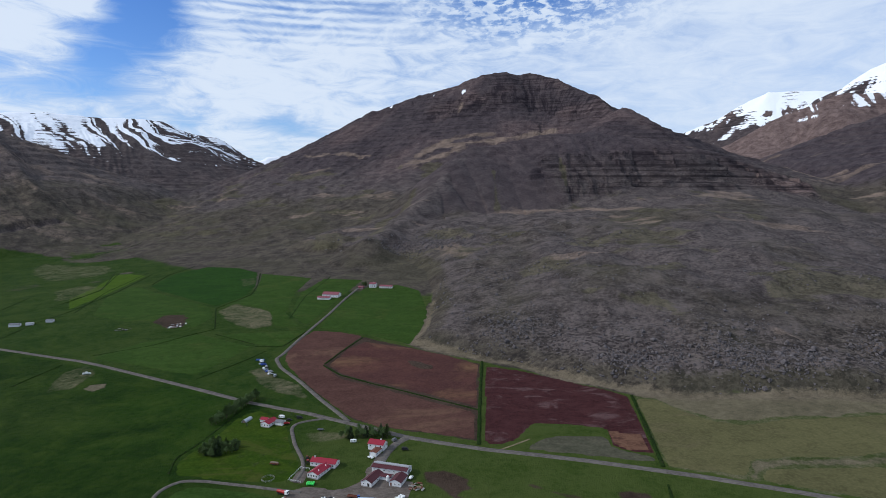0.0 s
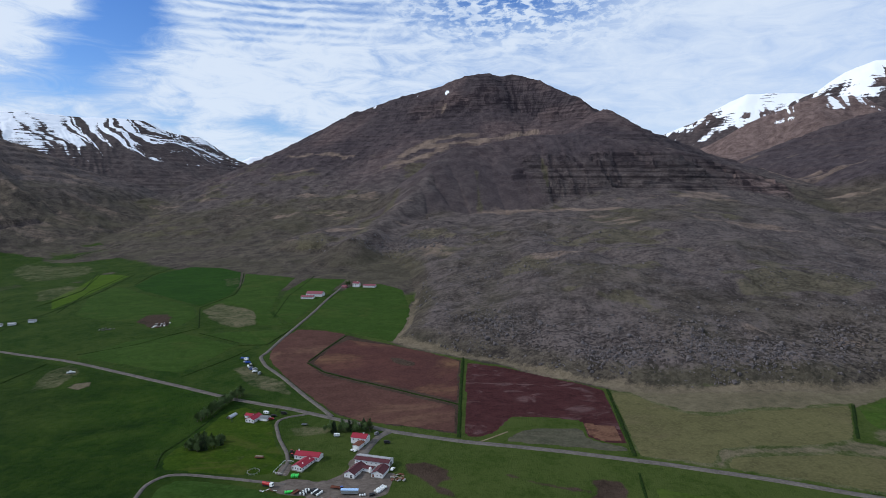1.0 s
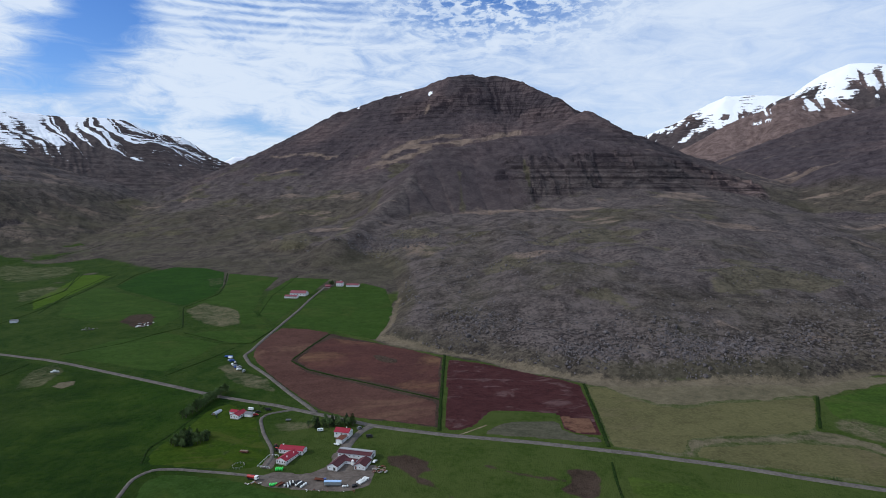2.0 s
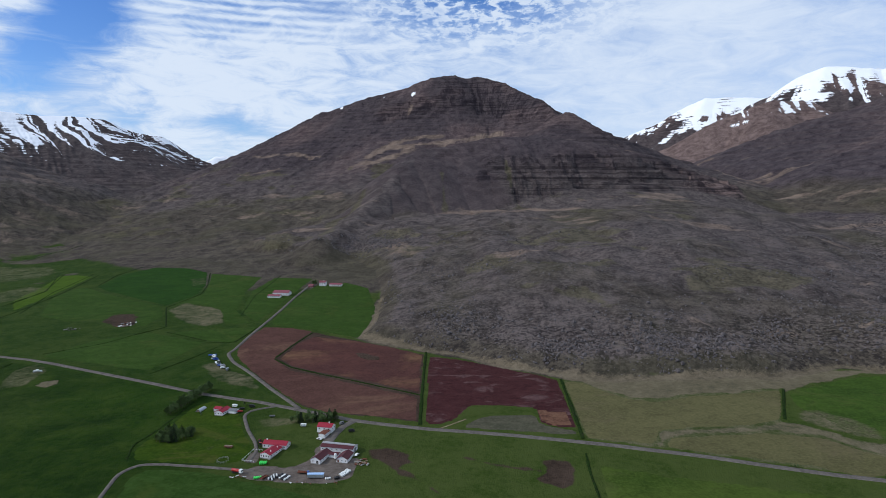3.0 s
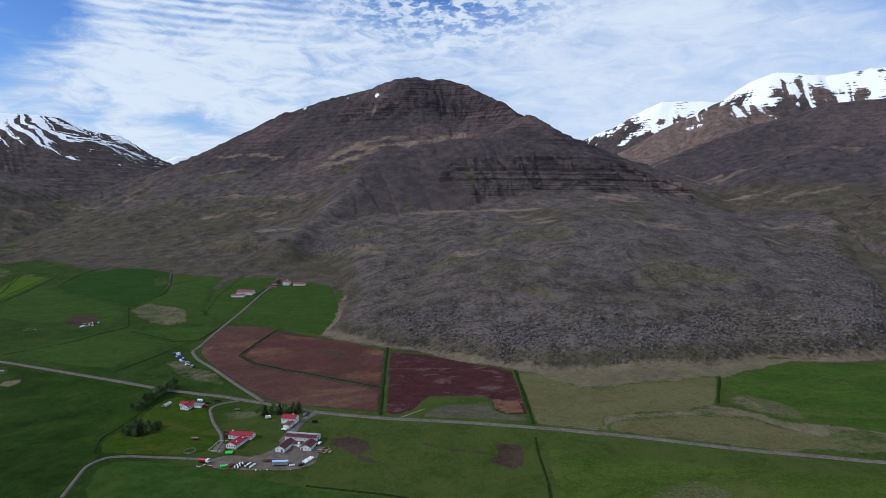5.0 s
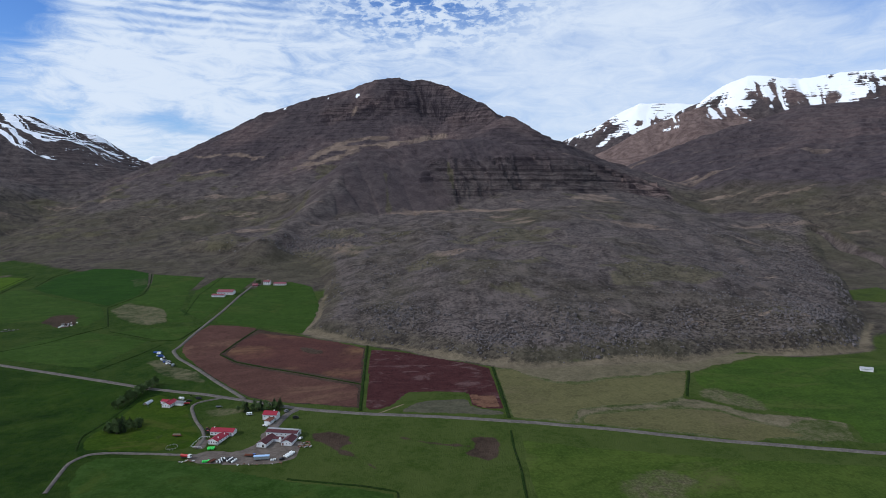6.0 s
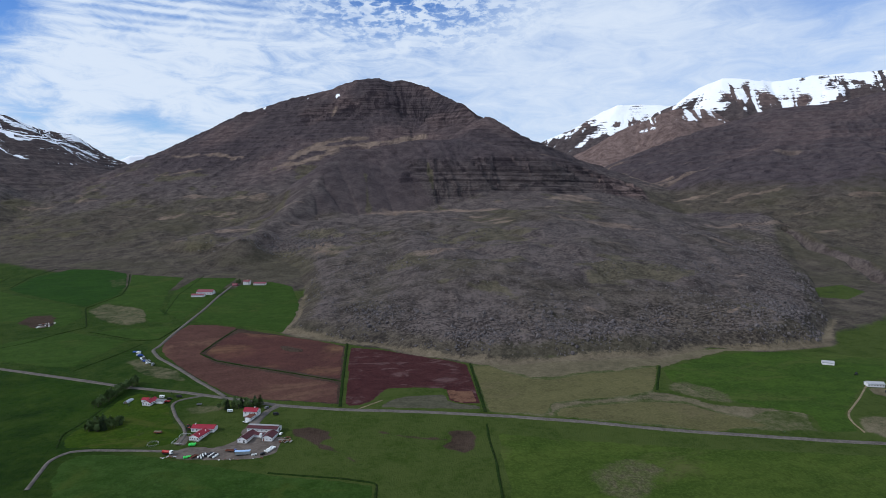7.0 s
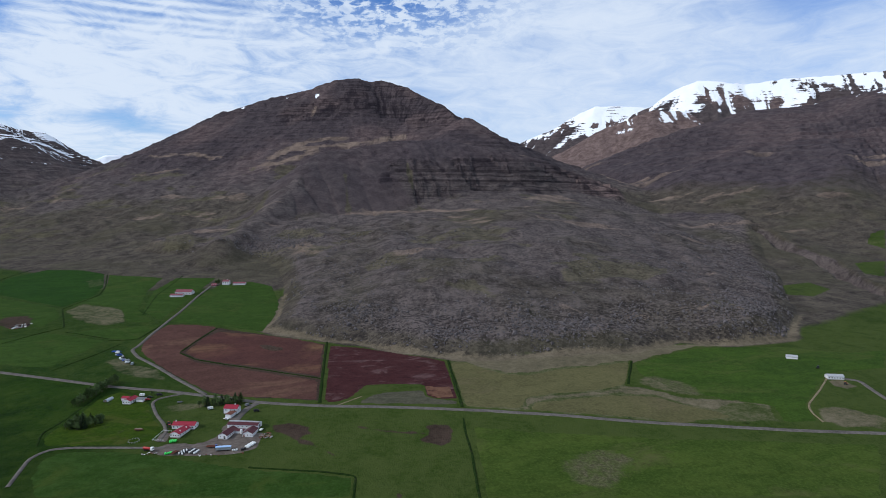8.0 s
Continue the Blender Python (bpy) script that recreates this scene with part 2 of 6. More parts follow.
OLIVE = field_material("olive_hay", (0.074, 0.070, 0.031), (0.094, 0.088, 0.039), (0.092, 0.078, 0.042), 0.012)
GREEN_DEEP = field_material("green_deep", (0.011, 0.033, 0.005), (0.018, 0.047, 0.006), None, 0.02)
# GREEN_MID runs darker, EAST and SOUTH lighter, for cloud shade in the west
GREEN_MID = field_material("green_mid", (0.020, 0.043, 0.006), (0.031, 0.058, 0.010), (0.040, 0.056, 0.012), 0.02)
GREEN_BRIGHT = field_material("green_bright", (0.035, 0.065, 0.005), (0.046, 0.082, 0.007), None, 0.02)
GREEN_EAST = field_material("green_east", (0.024, 0.047, 0.008), (0.038, 0.068, 0.010), (0.051, 0.068, 0.016), 0.02)
GREEN_SOUTH = field_material("green_south", (0.028, 0.050, 0.008), (0.050, 0.074, 0.013), (0.068, 0.074, 0.024), 0.016)
GREEN_FRONT = field_material("green_front", (0.018, 0.044, 0.006), (0.037, 0.069, 0.014), (0.040, 0.062, 0.011), 0.03, 0.5, 60)
GREEN_FARM = field_material("green_farm", (0.016, 0.038, 0.003), (0.034, 0.056, 0.005), (0.050, 0.056, 0.012), 0.03)
ISLE_MAT = field_material("rank_grass", (0.050, 0.070, 0.022), (0.085, 0.098, 0.045), (0.14, 0.13, 0.09), 0.15)
YARD_MAT = field_material("yard_gravel", (0.080, 0.066, 0.057), (0.130, 0.110, 0.095), None, 0.12)
STRAW = field_material("bleached_grass", (0.126, 0.102, 0.062), (0.210, 0.174, 0.110), (0.096, 0.094, 0.046), 0.05)
GRAVEL = field_material("gravel", (0.082, 0.074, 0.067), (0.128, 0.115, 0.103), None, 0.12)
DITCH_MAT = field_material("ditch_grass", (0.006, 0.015, 0.003), (0.018, 0.036, 0.007), (0.028, 0.026, 0.015), 0.3)


# ---- the land: height of the valley, the slide lobe and the mountains ----
def hashed(ix, iy, seed):
    ix, iy = ix.astype(np.uint32), iy.astype(np.uint32)
    low = np.uint32(0x7FFFFFFF)
    h = (ix * np.uint32(374761393) + iy * np.uint32(668265263) + np.uint32(seed * 1274126177 & 0xFFFFFFFF)) & low
    h = ((h ^ (h >> np.uint32(13))) * np.uint32(1103515245) + np.uint32(12345)) & low
    h = ((h ^ (h >> np.uint32(11))) * np.uint32(69069) + np.uint32(907133923)) & low
    return (h ^ (h >> np.uint32(15))) / 0x7FFFFFFF


def value_noise(x, y, seed=0):
    x, y = np.asarray(x, np.float32), np.asarray(y, np.float32)
    fx, fy = np.floor(x), np.floor(y)
    ix, iy = fx.astype(np.int32), fy.astype(np.int32)
    u, v = x - fx, y - fy
    u, v = u * u * (3 - 2 * u), v * v * (3 - 2 * v)
    x0, y0 = (int(ix.min()), int(iy.min())) if ix.size else (0, 0)
    nx, ny = (int(ix.max()) - x0 + 2, int(iy.max()) - y0 + 2) if ix.size else (1, 1)
    if nx * ny < 2 * ix.size:  # few lattice points: look them up
        gx, gy = np.meshgrid(np.arange(x0, x0 + nx), np.arange(y0, y0 + ny), indexing="ij")
        table = hashed(gx, gy, seed).ravel().astype(np.float32)
        i = (ix - x0) * ny + (iy - y0)
        c00, c10, c01, c11 = table[i], table[i + ny], table[i + 1], table[i + ny + 1]
    else:
        c00, c10, c01, c11 = (hashed(ix + a, iy + b, seed) for a, b in ((0, 0), (1, 0), (0, 1), (1, 1)))
    a, b = c00 * (1 - u) + c10 * u, c01 * (1 - u) + c11 * u
    return 2 * (a * (1 - v) + b * v) - 1


def fbm(x, y, size, octaves=4, seed=0, gain=0.5):
    total, amp, norm = 0.0, 1.0, 0.0
    for k in range(octaves):
        c, s = math.cos(0.7 * k), math.sin(0.7 * k)
        total = total + amp * value_noise((c * x - s * y) / size + 17.3 * k, (s * x + c * y) / size, seed + k)
        norm, amp, size = norm + amp, amp * gain, size / 2.03
    return total / norm


def ridged(x, y, size, octaves=4, seed=0):
    total, amp, norm = 0.0, 1.0, 0.0
    for k in range(octaves):
        total = total + amp * (1 - np.abs(value_noise(x / size + 9.1 * k, y / size, seed + k)) * 2)
        norm, amp, size = norm + amp, amp * 0.55, size / 2.1
    return total / norm


def ramp(a, b, v):
    t = np.clip((v - a) / (b - a), 0, 1)
    return t * t * (3 - 2 * t)


def line_distance(x, y, line):
    best = np.full(np.shape(x), 1e9)
    for p, q in zip(line[:-1], line[1:]):
        dx, dy = q[0] - p[0], q[1] - p[1]
        t = np.clip(((x - p[0]) * dx + (y - p[1]) * dy) / (dx * dx + dy * dy + 1e-9), 0, 1)
        best = np.minimum(best, np.hypot(x - p[0] - t * dx, y - p[1] - t * dy))
    return best


def near_line(x, y, line, reach):
    """Distance to a line, worked out only for points within reach of its bounding box."""
    p = np.array(line, float)
    m = (x > p[:, 0].min() - reach) & (x < p[:, 0].max() + reach) & (y > p[:, 1].min() - reach) & (y < p[:, 1].max() + reach)
    best = np.full(np.shape(x), 1e9)
    if m.any():
        best[m] = line_distance(x[m], y[m], line)
    return best


def on(mask, x, y, make):
    """Values of make(x, y) where the mask holds, 0 elsewhere."""
    out = np.zeros(np.shape(x))
    if mask.any():
        out[mask] = make(x[mask], y[mask])
    return out


def inside(x, y, poly):
    hit = np.zeros(np.shape(x), bool)
    for p, q in zip(poly, poly[1:] + poly[:1]):
        cross = (p[1] > y) != (q[1] > y)
        hit ^= cross & (x < (q[0] - p[0]) * (y - p[1]) / ((q[1] - p[1]) or 1e-9) + p[0])
    return hit


def valley(x, y):
    return 0.016 * np.clip(x + 60, -1500, 2500) + 75 * np.tanh((y - 370) / 950)


def ridge_rise(x, y, line, power):
    """How far a ridge with sloping flanks stands above the valley floor, the place along it, and how far down its flank one is (0 to 1).
    Rows of the line: x, y, height, width of the flank and, if it varies, the power."""
    best, down = np.zeros(np.shape(x)), np.ones(np.shape(x))
    base, start = valley(x, y), 0.0
    share, total = np.full(np.shape(x), 1e-9), np.zeros(np.shape(x))
    for p, q in zip(line[:-1], line[1:]):
        dx, dy = q[0] - p[0], q[1] - p[1]
        length = math.hypot(dx, dy)
        t = np.clip(((x - p[0]) * dx + (y - p[1]) * dy) / (dx * dx + dy * dy), 0, 1)
        d = np.hypot(x - p[0] - t * dx, y - p[1] - t * dy)
        top, width = p[2] + t * (q[2] - p[2]), p[3] + t * (q[3] - p[3])
        bend = p[4] + t * (q[4] - p[4]) if len(p) > 4 else power
        r = (top - base) * np.clip(1 - d / width, 0, 1) ** bend
        m = r > best
        best, down = np.where(m, r, best), np.where(m, d / width, down)
        weight = np.exp(r / 14)
        share, total = share + weight, total + weight * (start + t * length)
        start += length
    return best, total / share, down


def terraces(z, step, amount):
    k = np.floor(z / step)
    f = z / step - k
    return z + amount * (step * (k + ramp(0.45, 0.78, f)) - z)


# ridge lines: x, y, height, width of the flank
MAIN = [
    (-1308, 1638, 149, 700, 1.9), (-1260, 1918, 183, 900, 1.9), (-1219, 2175, 234, 1100, 2.0), (-1114, 2396, 299, 1300, 2.0), (-962, 2568, 401, 1500, 2.1), (-817, 2691, 510, 1700, 2.2),
    (-630, 2771, 617, 1900, 2.3), (-461, 2825, 689, 2100, 2.4), (-233, 2823, 743, 2200, 2.5), (-112, 2821, 784, 2300, 2.6), (-13, 2824, 805, 2350, 2.6), (30, 2824, 784, 2350, 2.6),
    (90, 2823, 789, 2300, 2.6), (192, 2739, 746, 2100, 2.5), (285, 2580, 663, 1900, 2.4), (348, 2422, 598, 1700, 2.3), (368, 2298, 539, 1500, 2.2), (390, 2234, 540, 1400, 2.1),
    (422, 2218, 525, 1300, 1.9), (485, 2196, 473, 1250, 1.9), (549, 2171, 440, 1200, 1.9), (693, 2142, 381, 1150, 1.9), (861, 2061, 314, 1050, 1.9), (957, 1933, 254, 900, 1.9),
    (994, 1802, 222, 800, 1.9), (1033, 1549, 176, 650, 1.9), (1007, 1325, 136, 450, 1.9),
]
# the slumped block before the mountain: its crest, x, y, height
BLOCK = [
    (-285, 1225, 122), (-262, 1300, 138), (-232, 1440, 176), (-181, 1620, 253), (-147, 1744, 317), (-93, 1828, 361), (16, 1901, 391), (124, 1948, 414), (246, 1958, 415),
    (371, 1945, 400), (481, 1935, 380), (599, 1935, 352), (720, 1900, 300),
]
R1 = [
    (1209, 2969, 316, 900), (1369, 2848, 431, 1100), (1548, 2703, 537, 1300), (1671, 2633, 606, 1500), (1751, 2583, 645, 1600), (1893, 2487, 647, 1700),
    (2004, 2467, 654, 1700), (2104, 2452, 683, 1700), (2196, 2374, 698, 1700), (2343, 2237, 725, 1700),
]
R2B = [
    (1056, 3494, 472, 600), (1214, 3446, 556, 700), (1404, 3376, 663, 800), (1656, 3321, 760, 900), (1846, 3281, 748, 900),
]
R2 = [
    (1742, 3777, 809, 700), (1849, 3728, 861, 900), (1973, 3666, 953, 1100), (2081, 3608, 997, 1200), (2268, 3499, 969, 1200), (2324, 3487, 958, 1200),
    (2574, 3352, 977, 1300), (2730, 3231, 968, 1300), (2851, 3130, 969, 1300), (3044, 2950, 956, 1300),
]
R3 = [
    (1027, 4276, 622, 600), (1203, 4232, 708, 800), (1318, 4199, 750, 900), (1468, 4152, 845, 1000), (1606, 4102, 911, 1100), (1780, 4033, 903, 1100),
    (1976, 3944, 881, 1100),
]
L1 = [
    (-3137, 2941, 686, 1500), (-2859, 3211, 726, 1500), (-2667, 3372, 744, 1500), (-2526, 3479, 731, 1500), (-2275, 3648, 738, 1500), (-2190, 3700, 730, 1500),
    (-2052, 3801, 663, 1400), (-1778, 3970, 511, 1100), (-1664, 4073, 433, 800),
]
L1B = [
    (-2239, 4018, 672, 900), (-2176, 4053, 694, 900), (-2036, 4124, 682, 900), (-1879, 4198, 573, 700), (-1740, 4258, 453, 600),
]
L2 = [
    (-1881, 4394, 508, 300), (-1787, 4433, 560, 350), (-1723, 4458, 574, 350), (-1635, 4492, 576, 350), (-1458, 4552, 545, 350),
]
L0 = [
    (-2153, 1942, 614, 1300), (-1964, 2201, 484, 1300), (-1926, 2300, 442, 1200), (-1911, 2440, 387, 1000), (-1916, 2686, 325, 800), (-1849, 2971, 289, 600),
    (-1782, 3242, 282, 500),
]


SLIDE = [
    (-494.8, 1310.4), (-390.8, 1261.5), (-266.8, 1199.1), (-206.4, 1186.5), (-146.9, 1089.9), (-112.2, 885.5), (-105.2, 764.1), (-112.3, 701.6), (-68.2, 671.2), (-29.8, 649.1),
    (12.6, 630.6), (48.9, 598.4), (88.6, 577.1), (113.1, 566), (158.2, 551.4), (226.4, 555.8), (273.1, 560.8), (321.1, 555.8), (370.2, 574.2), (394.2, 583.6),
    (455.7, 565.3), (533.6, 577.4), (616.7, 671.9), (704.3, 812.1), (828.2, 1024.3), (1036.9, 1413.9), (1050, 1500), (700, 1900), (-100, 1700), (-450, 1500)
]
CLIFFS = [(154, 1698), (269, 1724), (404, 1755), (542, 1778), (677, 1831), (750, 1798)]
# TOP_CLIFFS: its hollow's shade is painted by the cliff mask's dark tones
TOP_CLIFFS = [(84, 2583), (175, 2579), (271, 2475), (335, 2355)]
LEFT_BEDS = [(-258, 2610), (-88, 2593), (57, 2723), (205, 2671)]
GORGE_EAST = [(1002, 1330), (983, 1247), (966, 1164), (976, 1071), (919, 942), (880, 821), (851, 707)]
GORGE_WEST = [(-1285, 1327), (-1290, 1431), (-1280, 1532), (-1262, 1594)]


MOUNTAINS = [  # name, ridge lines with the power of their flanks, gully spacing, bed thickness, snow line, snow reach
    ("mountain", [(MAIN, 2.0)], 210, 21, 5000, 100),
    ("mountain", [(R1, 1.25)], 260, 24, 830, 400),
    ("snow_mountain", [(R2, 1.25)], 240, 26, 805, 450),
    ("snow_mountain", [(R3, 1.15)], 240, 24, 700, 350),
    ("snow_mountain", [(L1, 1.2), (L1B, 1.2)], 300, 26, 600, 430),
    ("mountain", [(L0, 1.25)], 260, 24, 900, 200),
    ("snow_mountain", [(L2, 1.0)], 260, 24, 400, 300),
    ("mountain", [(R2B, 1.15)], 240, 26, 745, 420),
]


def slide(x, y):
    """Depth into the old rock slide at the mountain's foot: 0 outside it."""
    m = (x > -500) & (x < 1060) & (y > 540) & (y < 1910)
    return on(m, x, y, lambda u, v: np.where(inside(u, v, SLIDE), line_distance(u, v, SLIDE + SLIDE[:1]), 0.0))


def cut(x, y, z, line, width, depth, seed):
    """A stream's gorge."""
    d = near_line(x, y, line, 3 * width)
    m = d < 2 * width
    d = d + on(m, x, y, lambda u, v: 0.35 * width * fbm(u, v, 40, 3, seed))
    return z - depth * (1 - ramp(0.25 * width, width, d))


def land(x, y, full=False):
    x, y = np.asarray(x, float), np.asarray(y, float)
    base = valley(x, y)
    wx = x + 22 * fbm(x, y, 300, 3, 3)
    wy = y + 22 * fbm(x, y, 300, 3, 5)
    rise, along, down = np.zeros(x.shape), np.zeros(x.shape), np.ones(x.shape)
    which, second = np.zeros(x.shape, int), np.zeros(x.shape)
    for k, (name, lines, *_) in enumerate(MOUNTAINS):
        for n, (line, power) in enumerate(lines):
            p = np.array([row[:4] for row in line])
            far = p[:, 3].max() + 40
            m = (x > p[:, 0].min() - far) & (x < p[:, 0].max() + far) & (y > p[:, 1].min() - far) & (y < p[:, 1].max() + far)
            if not m.any():
                continue
            r, a, d = ridge_rise((x * 0.5 + wx * 0.5)[m], (y * 0.5 + wy * 0.5)[m], line, power)
            g = r > rise[m]
            i = np.flatnonzero(m)[g]
            second[m] = np.maximum(second[m], np.minimum(r, rise[m]))
            rise[i], along[i], down[i], which[i] = r[g], (a + 700 * n + 90 * k)[g], d[g], k
    size = np.array([m[2] for m in MOUNTAINS], float)[which]
    # the slumped block: rounded crest, straight face, talus running out at its foot
    s = slide(x, y)
    s = np.where(s > 0, np.maximum(s + on(s > 0, x, y, lambda u, v: 9 * fbm(u, v, 70, 3, 63)), 0.01), 0)
    crest, face = np.full(x.shape, -1e4), np.full(x.shape, 1e4)
    start = 0.0
    near = (x > -800) & (x < 1250) & (y > 950) & (y < 2500)
    bx, by, floor_z, arc = x[near] + 14 * fbm(x[near], y[near], 120, 3, 151), y[near], (base + rise)[near], along[near]
    top, out = crest[near], face[near]
    for p, q in zip(BLOCK[:-1], BLOCK[1:]):
        dx, dy = q[0] - p[0], q[1] - p[1]
        t = np.clip(((bx - p[0]) * dx + (by - p[1]) * dy) / (dx * dx + dy * dy), 0, 1)
        d = np.hypot(bx - p[0] - t * dx, by - p[1] - t * dy)
        c = p[2] + t * (q[2] - p[2]) - 0.66 * (np.sqrt(d * d + 22 ** 2) - 22)
        m = c > top
        top, out = np.where(m, c, top), np.where(m, d, out)
        arc = np.where(m & (c > floor_z), 1700 + start + t * math.hypot(dx, dy), arc)
        start += math.hypot(dx, dy)
    crest[near], face[near], along[near] = top, out, arc
    size = np.array([m[2] for m in MOUNTAINS], float)[which]
    # gullies run down the flanks
    bent = along + 18 * fbm(x, y, 90, 3, 31)
    flute = ridged(bent / size * 0.9, down * 1.2, 1.0, 2, 40) + 0.35 * ridged(bent / size * 3.1, down * 3.0, 1.0, 3, 44)
    alone = ramp(0, 70, rise - second)
    slope = alone * ramp(0.02, 0.2, down) * (1 - ramp(0.55, 0.95, down)) * ramp(10, 120, rise)
    size_up = np.where(which == 0, 12.0, 34.0)
    z = base + rise + size_up * flute * slope
    # slide lobe: a blunt front, then hummocks and curved swells
    lobe = ramp(0, 30, s)
    back = 1 - ramp(1250, 1700, y)
    z = z + back * (26 * (1 - np.exp(-s / 45)) * (1 - ramp(300, 900, s) * 0.6) + 0.085 * np.minimum(s, 750) * ramp(20, 200, s))
    i = np.flatnonzero(s > 0)
    u, v, w = x[i], y[i], s[i]
    swell = np.sin(w / 26 + 6 * fbm(u, v, 190, 3, 153)) * ramp(60, 160, w) * (1 - ramp(500, 900, w))
    z[i] += (lobe * back)[i] * (11 * fbm(u, v, 130, 4, 61) + 3.6 * swell + 3.0 * ridged(u, v, 44, 3, 71) * (1 - ramp(350, 750, w)))
    z = z + on((s < 30) & (rise > 10) & (rise < 300), x, y, lambda u, v: 6 * ridged(u + 0.5 * v, v, 85, 3, 155)) * (1 - lobe) * ramp(10, 60, rise) * (1 - ramp(150, 300, rise))
    part_z = np.clip(0.5 + (z - crest) / 28, 0, 1)
    hill = np.maximum(crest, z - 100) * (1 - part_z) + z * part_z + 14 * part_z * (1 - part_z)
    on_block = ramp(-10, 12, crest - z)
    z = np.where(near, hill, z)
    rise = np.where(near, np.maximum(rise, (hill - base) * on_block), rise)
    down = np.where(on_block > 0.5, np.clip(face / 600, 0, 1), down)
    z = z + ramp(15, 130, rise) * (1 - 0.4 * on_block) * 6 * fbm(x, y, 120, 4, 21)
    z = z + ramp(300, 520, rise) * on(rise > 300, x, y, lambda u, v: 4 * fbm(u, v, 60, 3, 23)) + ramp(15, 100, rise) * on(rise > 15, x, y, lambda u, v: 2.4 * fbm(u, v, 27, 2, 25))
    z = z + on((which == 0) & (down < 0.05) & (rise > 250), x, y, lambda u, v: 7 * fbm(u, v, 42, 3, 159)) * ramp(0.05, 0.0, down)
    # chutes down the block's face
    z = z - 5 * on_block * ramp(30, 120, face) * ridged(bent / 46, down * 0.8, 1.0, 2, 157)
    # basalt beds
    bed = z + 6 * fbm(x, y, 420, 3, 81) + 0.012 * x + 9 * on_block * fbm(bent, down * 300, 45, 2, 83)
    cliff = np.zeros(x.shape)
    for line, width in ((CLIFFS, 125), (TOP_CLIFFS, 95), (LEFT_BEDS, 120)):
        d = near_line(x, y, line, 2 * width)
        cliff = np.maximum(cliff, 1 - ramp(0.6 * width, width, d + on(d < 2 * width, x, y, lambda u, v: 40 * fbm(u, v, 110, 3, 85))))
    upper = ramp(120, 330, rise) * (1 - on_block)
    amount = np.clip(0.42 * upper * (0.7 + 0.8 * fbm(x, y, 260, 3, 91)) + 0.8 * cliff, 0, 0.95) * ramp(40, 110, rise) * ramp(0.0, 0.09, down) * np.maximum(alone, on_block)
    step = np.array([m[3] for m in MOUNTAINS])[which]
    zt = terraces(bed, step, amount) - bed + z
    zt = zt + upper * ramp(0.0, 0.06, down) * (which == 0) * (terraces(bed, 8.5, 0.5 + 0.4 * fbm(x, y, 200, 3, 93)) - bed)
    # buttresses cut the cliffs
    zt = zt + cliff * ramp(40, 110, rise) * ramp(0.05, 0.2, down) * 17 * ridged(bent / 52, down * 1.5, 1.0, 3, 95)
    # low swells of the farmland
    flat = (1 - ramp(4, 40, rise)) * (1 - lobe)
    zt = zt + flat * on(flat > 0, x, y, lambda u, v: 1.6 * fbm(u, v, 160, 3, 11) + 0.15 * fbm(u, v, 22, 2, 13))
    for n, (line, width, depth) in enumerate(((GORGE_EAST, 26, 26), (GORGE_WEST, 24, 14))):
        zt = cut(x, y, zt, line, width, depth, 131 + n)
    if not full:
        return zt
    return zt, dict(rise=rise, which=which, s=s, cliff=cliff, block=on_block, face=face, beds=(bed / step) % 1.0, flat=flat, flute=flute, along=bent, down=down)


BENCH = [(-223, 2259), (-171, 2242), (-89, 2241), (19, 2272), (144, 2317)]
BENCH_WEST = [(-333, 2133), (-243, 2161), (-169, 2224)]
BENCH_LOW = [(-320, 2201), (-275, 2253), (-206, 2302), (-77, 2301)]
BENCH_TOP = [(-209, 2546), (-206, 2625)]
CLIFF_FOOT = [(-48, 1511), (17, 1539), (111, 1537), (174, 1505), (232, 1461), (280, 1436)]
GULLY = [(-284, 1271), (-306, 1491), (-263, 1516), (-257, 1656)]
GULLY_MID = [(142, 1791), (148, 1645), (175, 1512)]
GULLY_FAN = [(-44, 1698), (-36, 1615), (-30, 1536)]
WEST_BAND = [(-826, 2434), (-676, 2381), (-525, 2291)]
TRACK = [(278, 664), (309, 635)]
EAST_TRACK = [(668, 1252), (586, 921), (495, 669)]
GREEN_WEST = [
    (-626, 624), (-1274, 1285), (-1236, 1369), (-1180, 1409), (-1117, 1508), (-1017, 1577), (-931, 1495), (-881, 1386), (-744, 1273), (-532, 1152),
    (-381, 822)
]
FOOT_GRASS = [(424, 1304), (458, 1311), (478, 1280)]
EAST_GREEN = [[(1196, 1204), (1255, 1228), (1157, 1118), (1149, 1158)], [(1014, 1037), (1101, 1056), (984, 928), (970, 960)], [(739, 875), (803, 895), (800, 837), (732, 789), (696, 808)]]
SCREE = [(6, 1785), (83, 1815), (163, 1591), (102, 1537), (17, 1541), (-39, 1554), (-43, 1679)]
SNOW_SPOTS = [(-206, 2743, 10), (-344, 2786, 7), (-538, 2788, 7)]


def mesh_from(name, verts, faces, mat):
    me = bpy.data.meshes.new(name)
    me.vertices.add(len(verts))
    me.vertices.foreach_set("co", np.ascontiguousarray(verts, np.float32).ravel())
    me.loops.add(faces.size)
    me.polygons.add(len(faces))
    me.loops.foreach_set("vertex_index", np.ascontiguousarray(faces, np.int32).ravel())
    me.polygons.foreach_set("loop_start", np.arange(0, faces.size, faces.shape[1], dtype=np.int32))
    me.polygons.foreach_set("use_smooth", np.ones(len(faces), bool))
    me.materials.append(mat)
    me.update(calc_edges=True)
    return me


SOFT = []  # outlines of worn ground: outline, kind, strength, softness


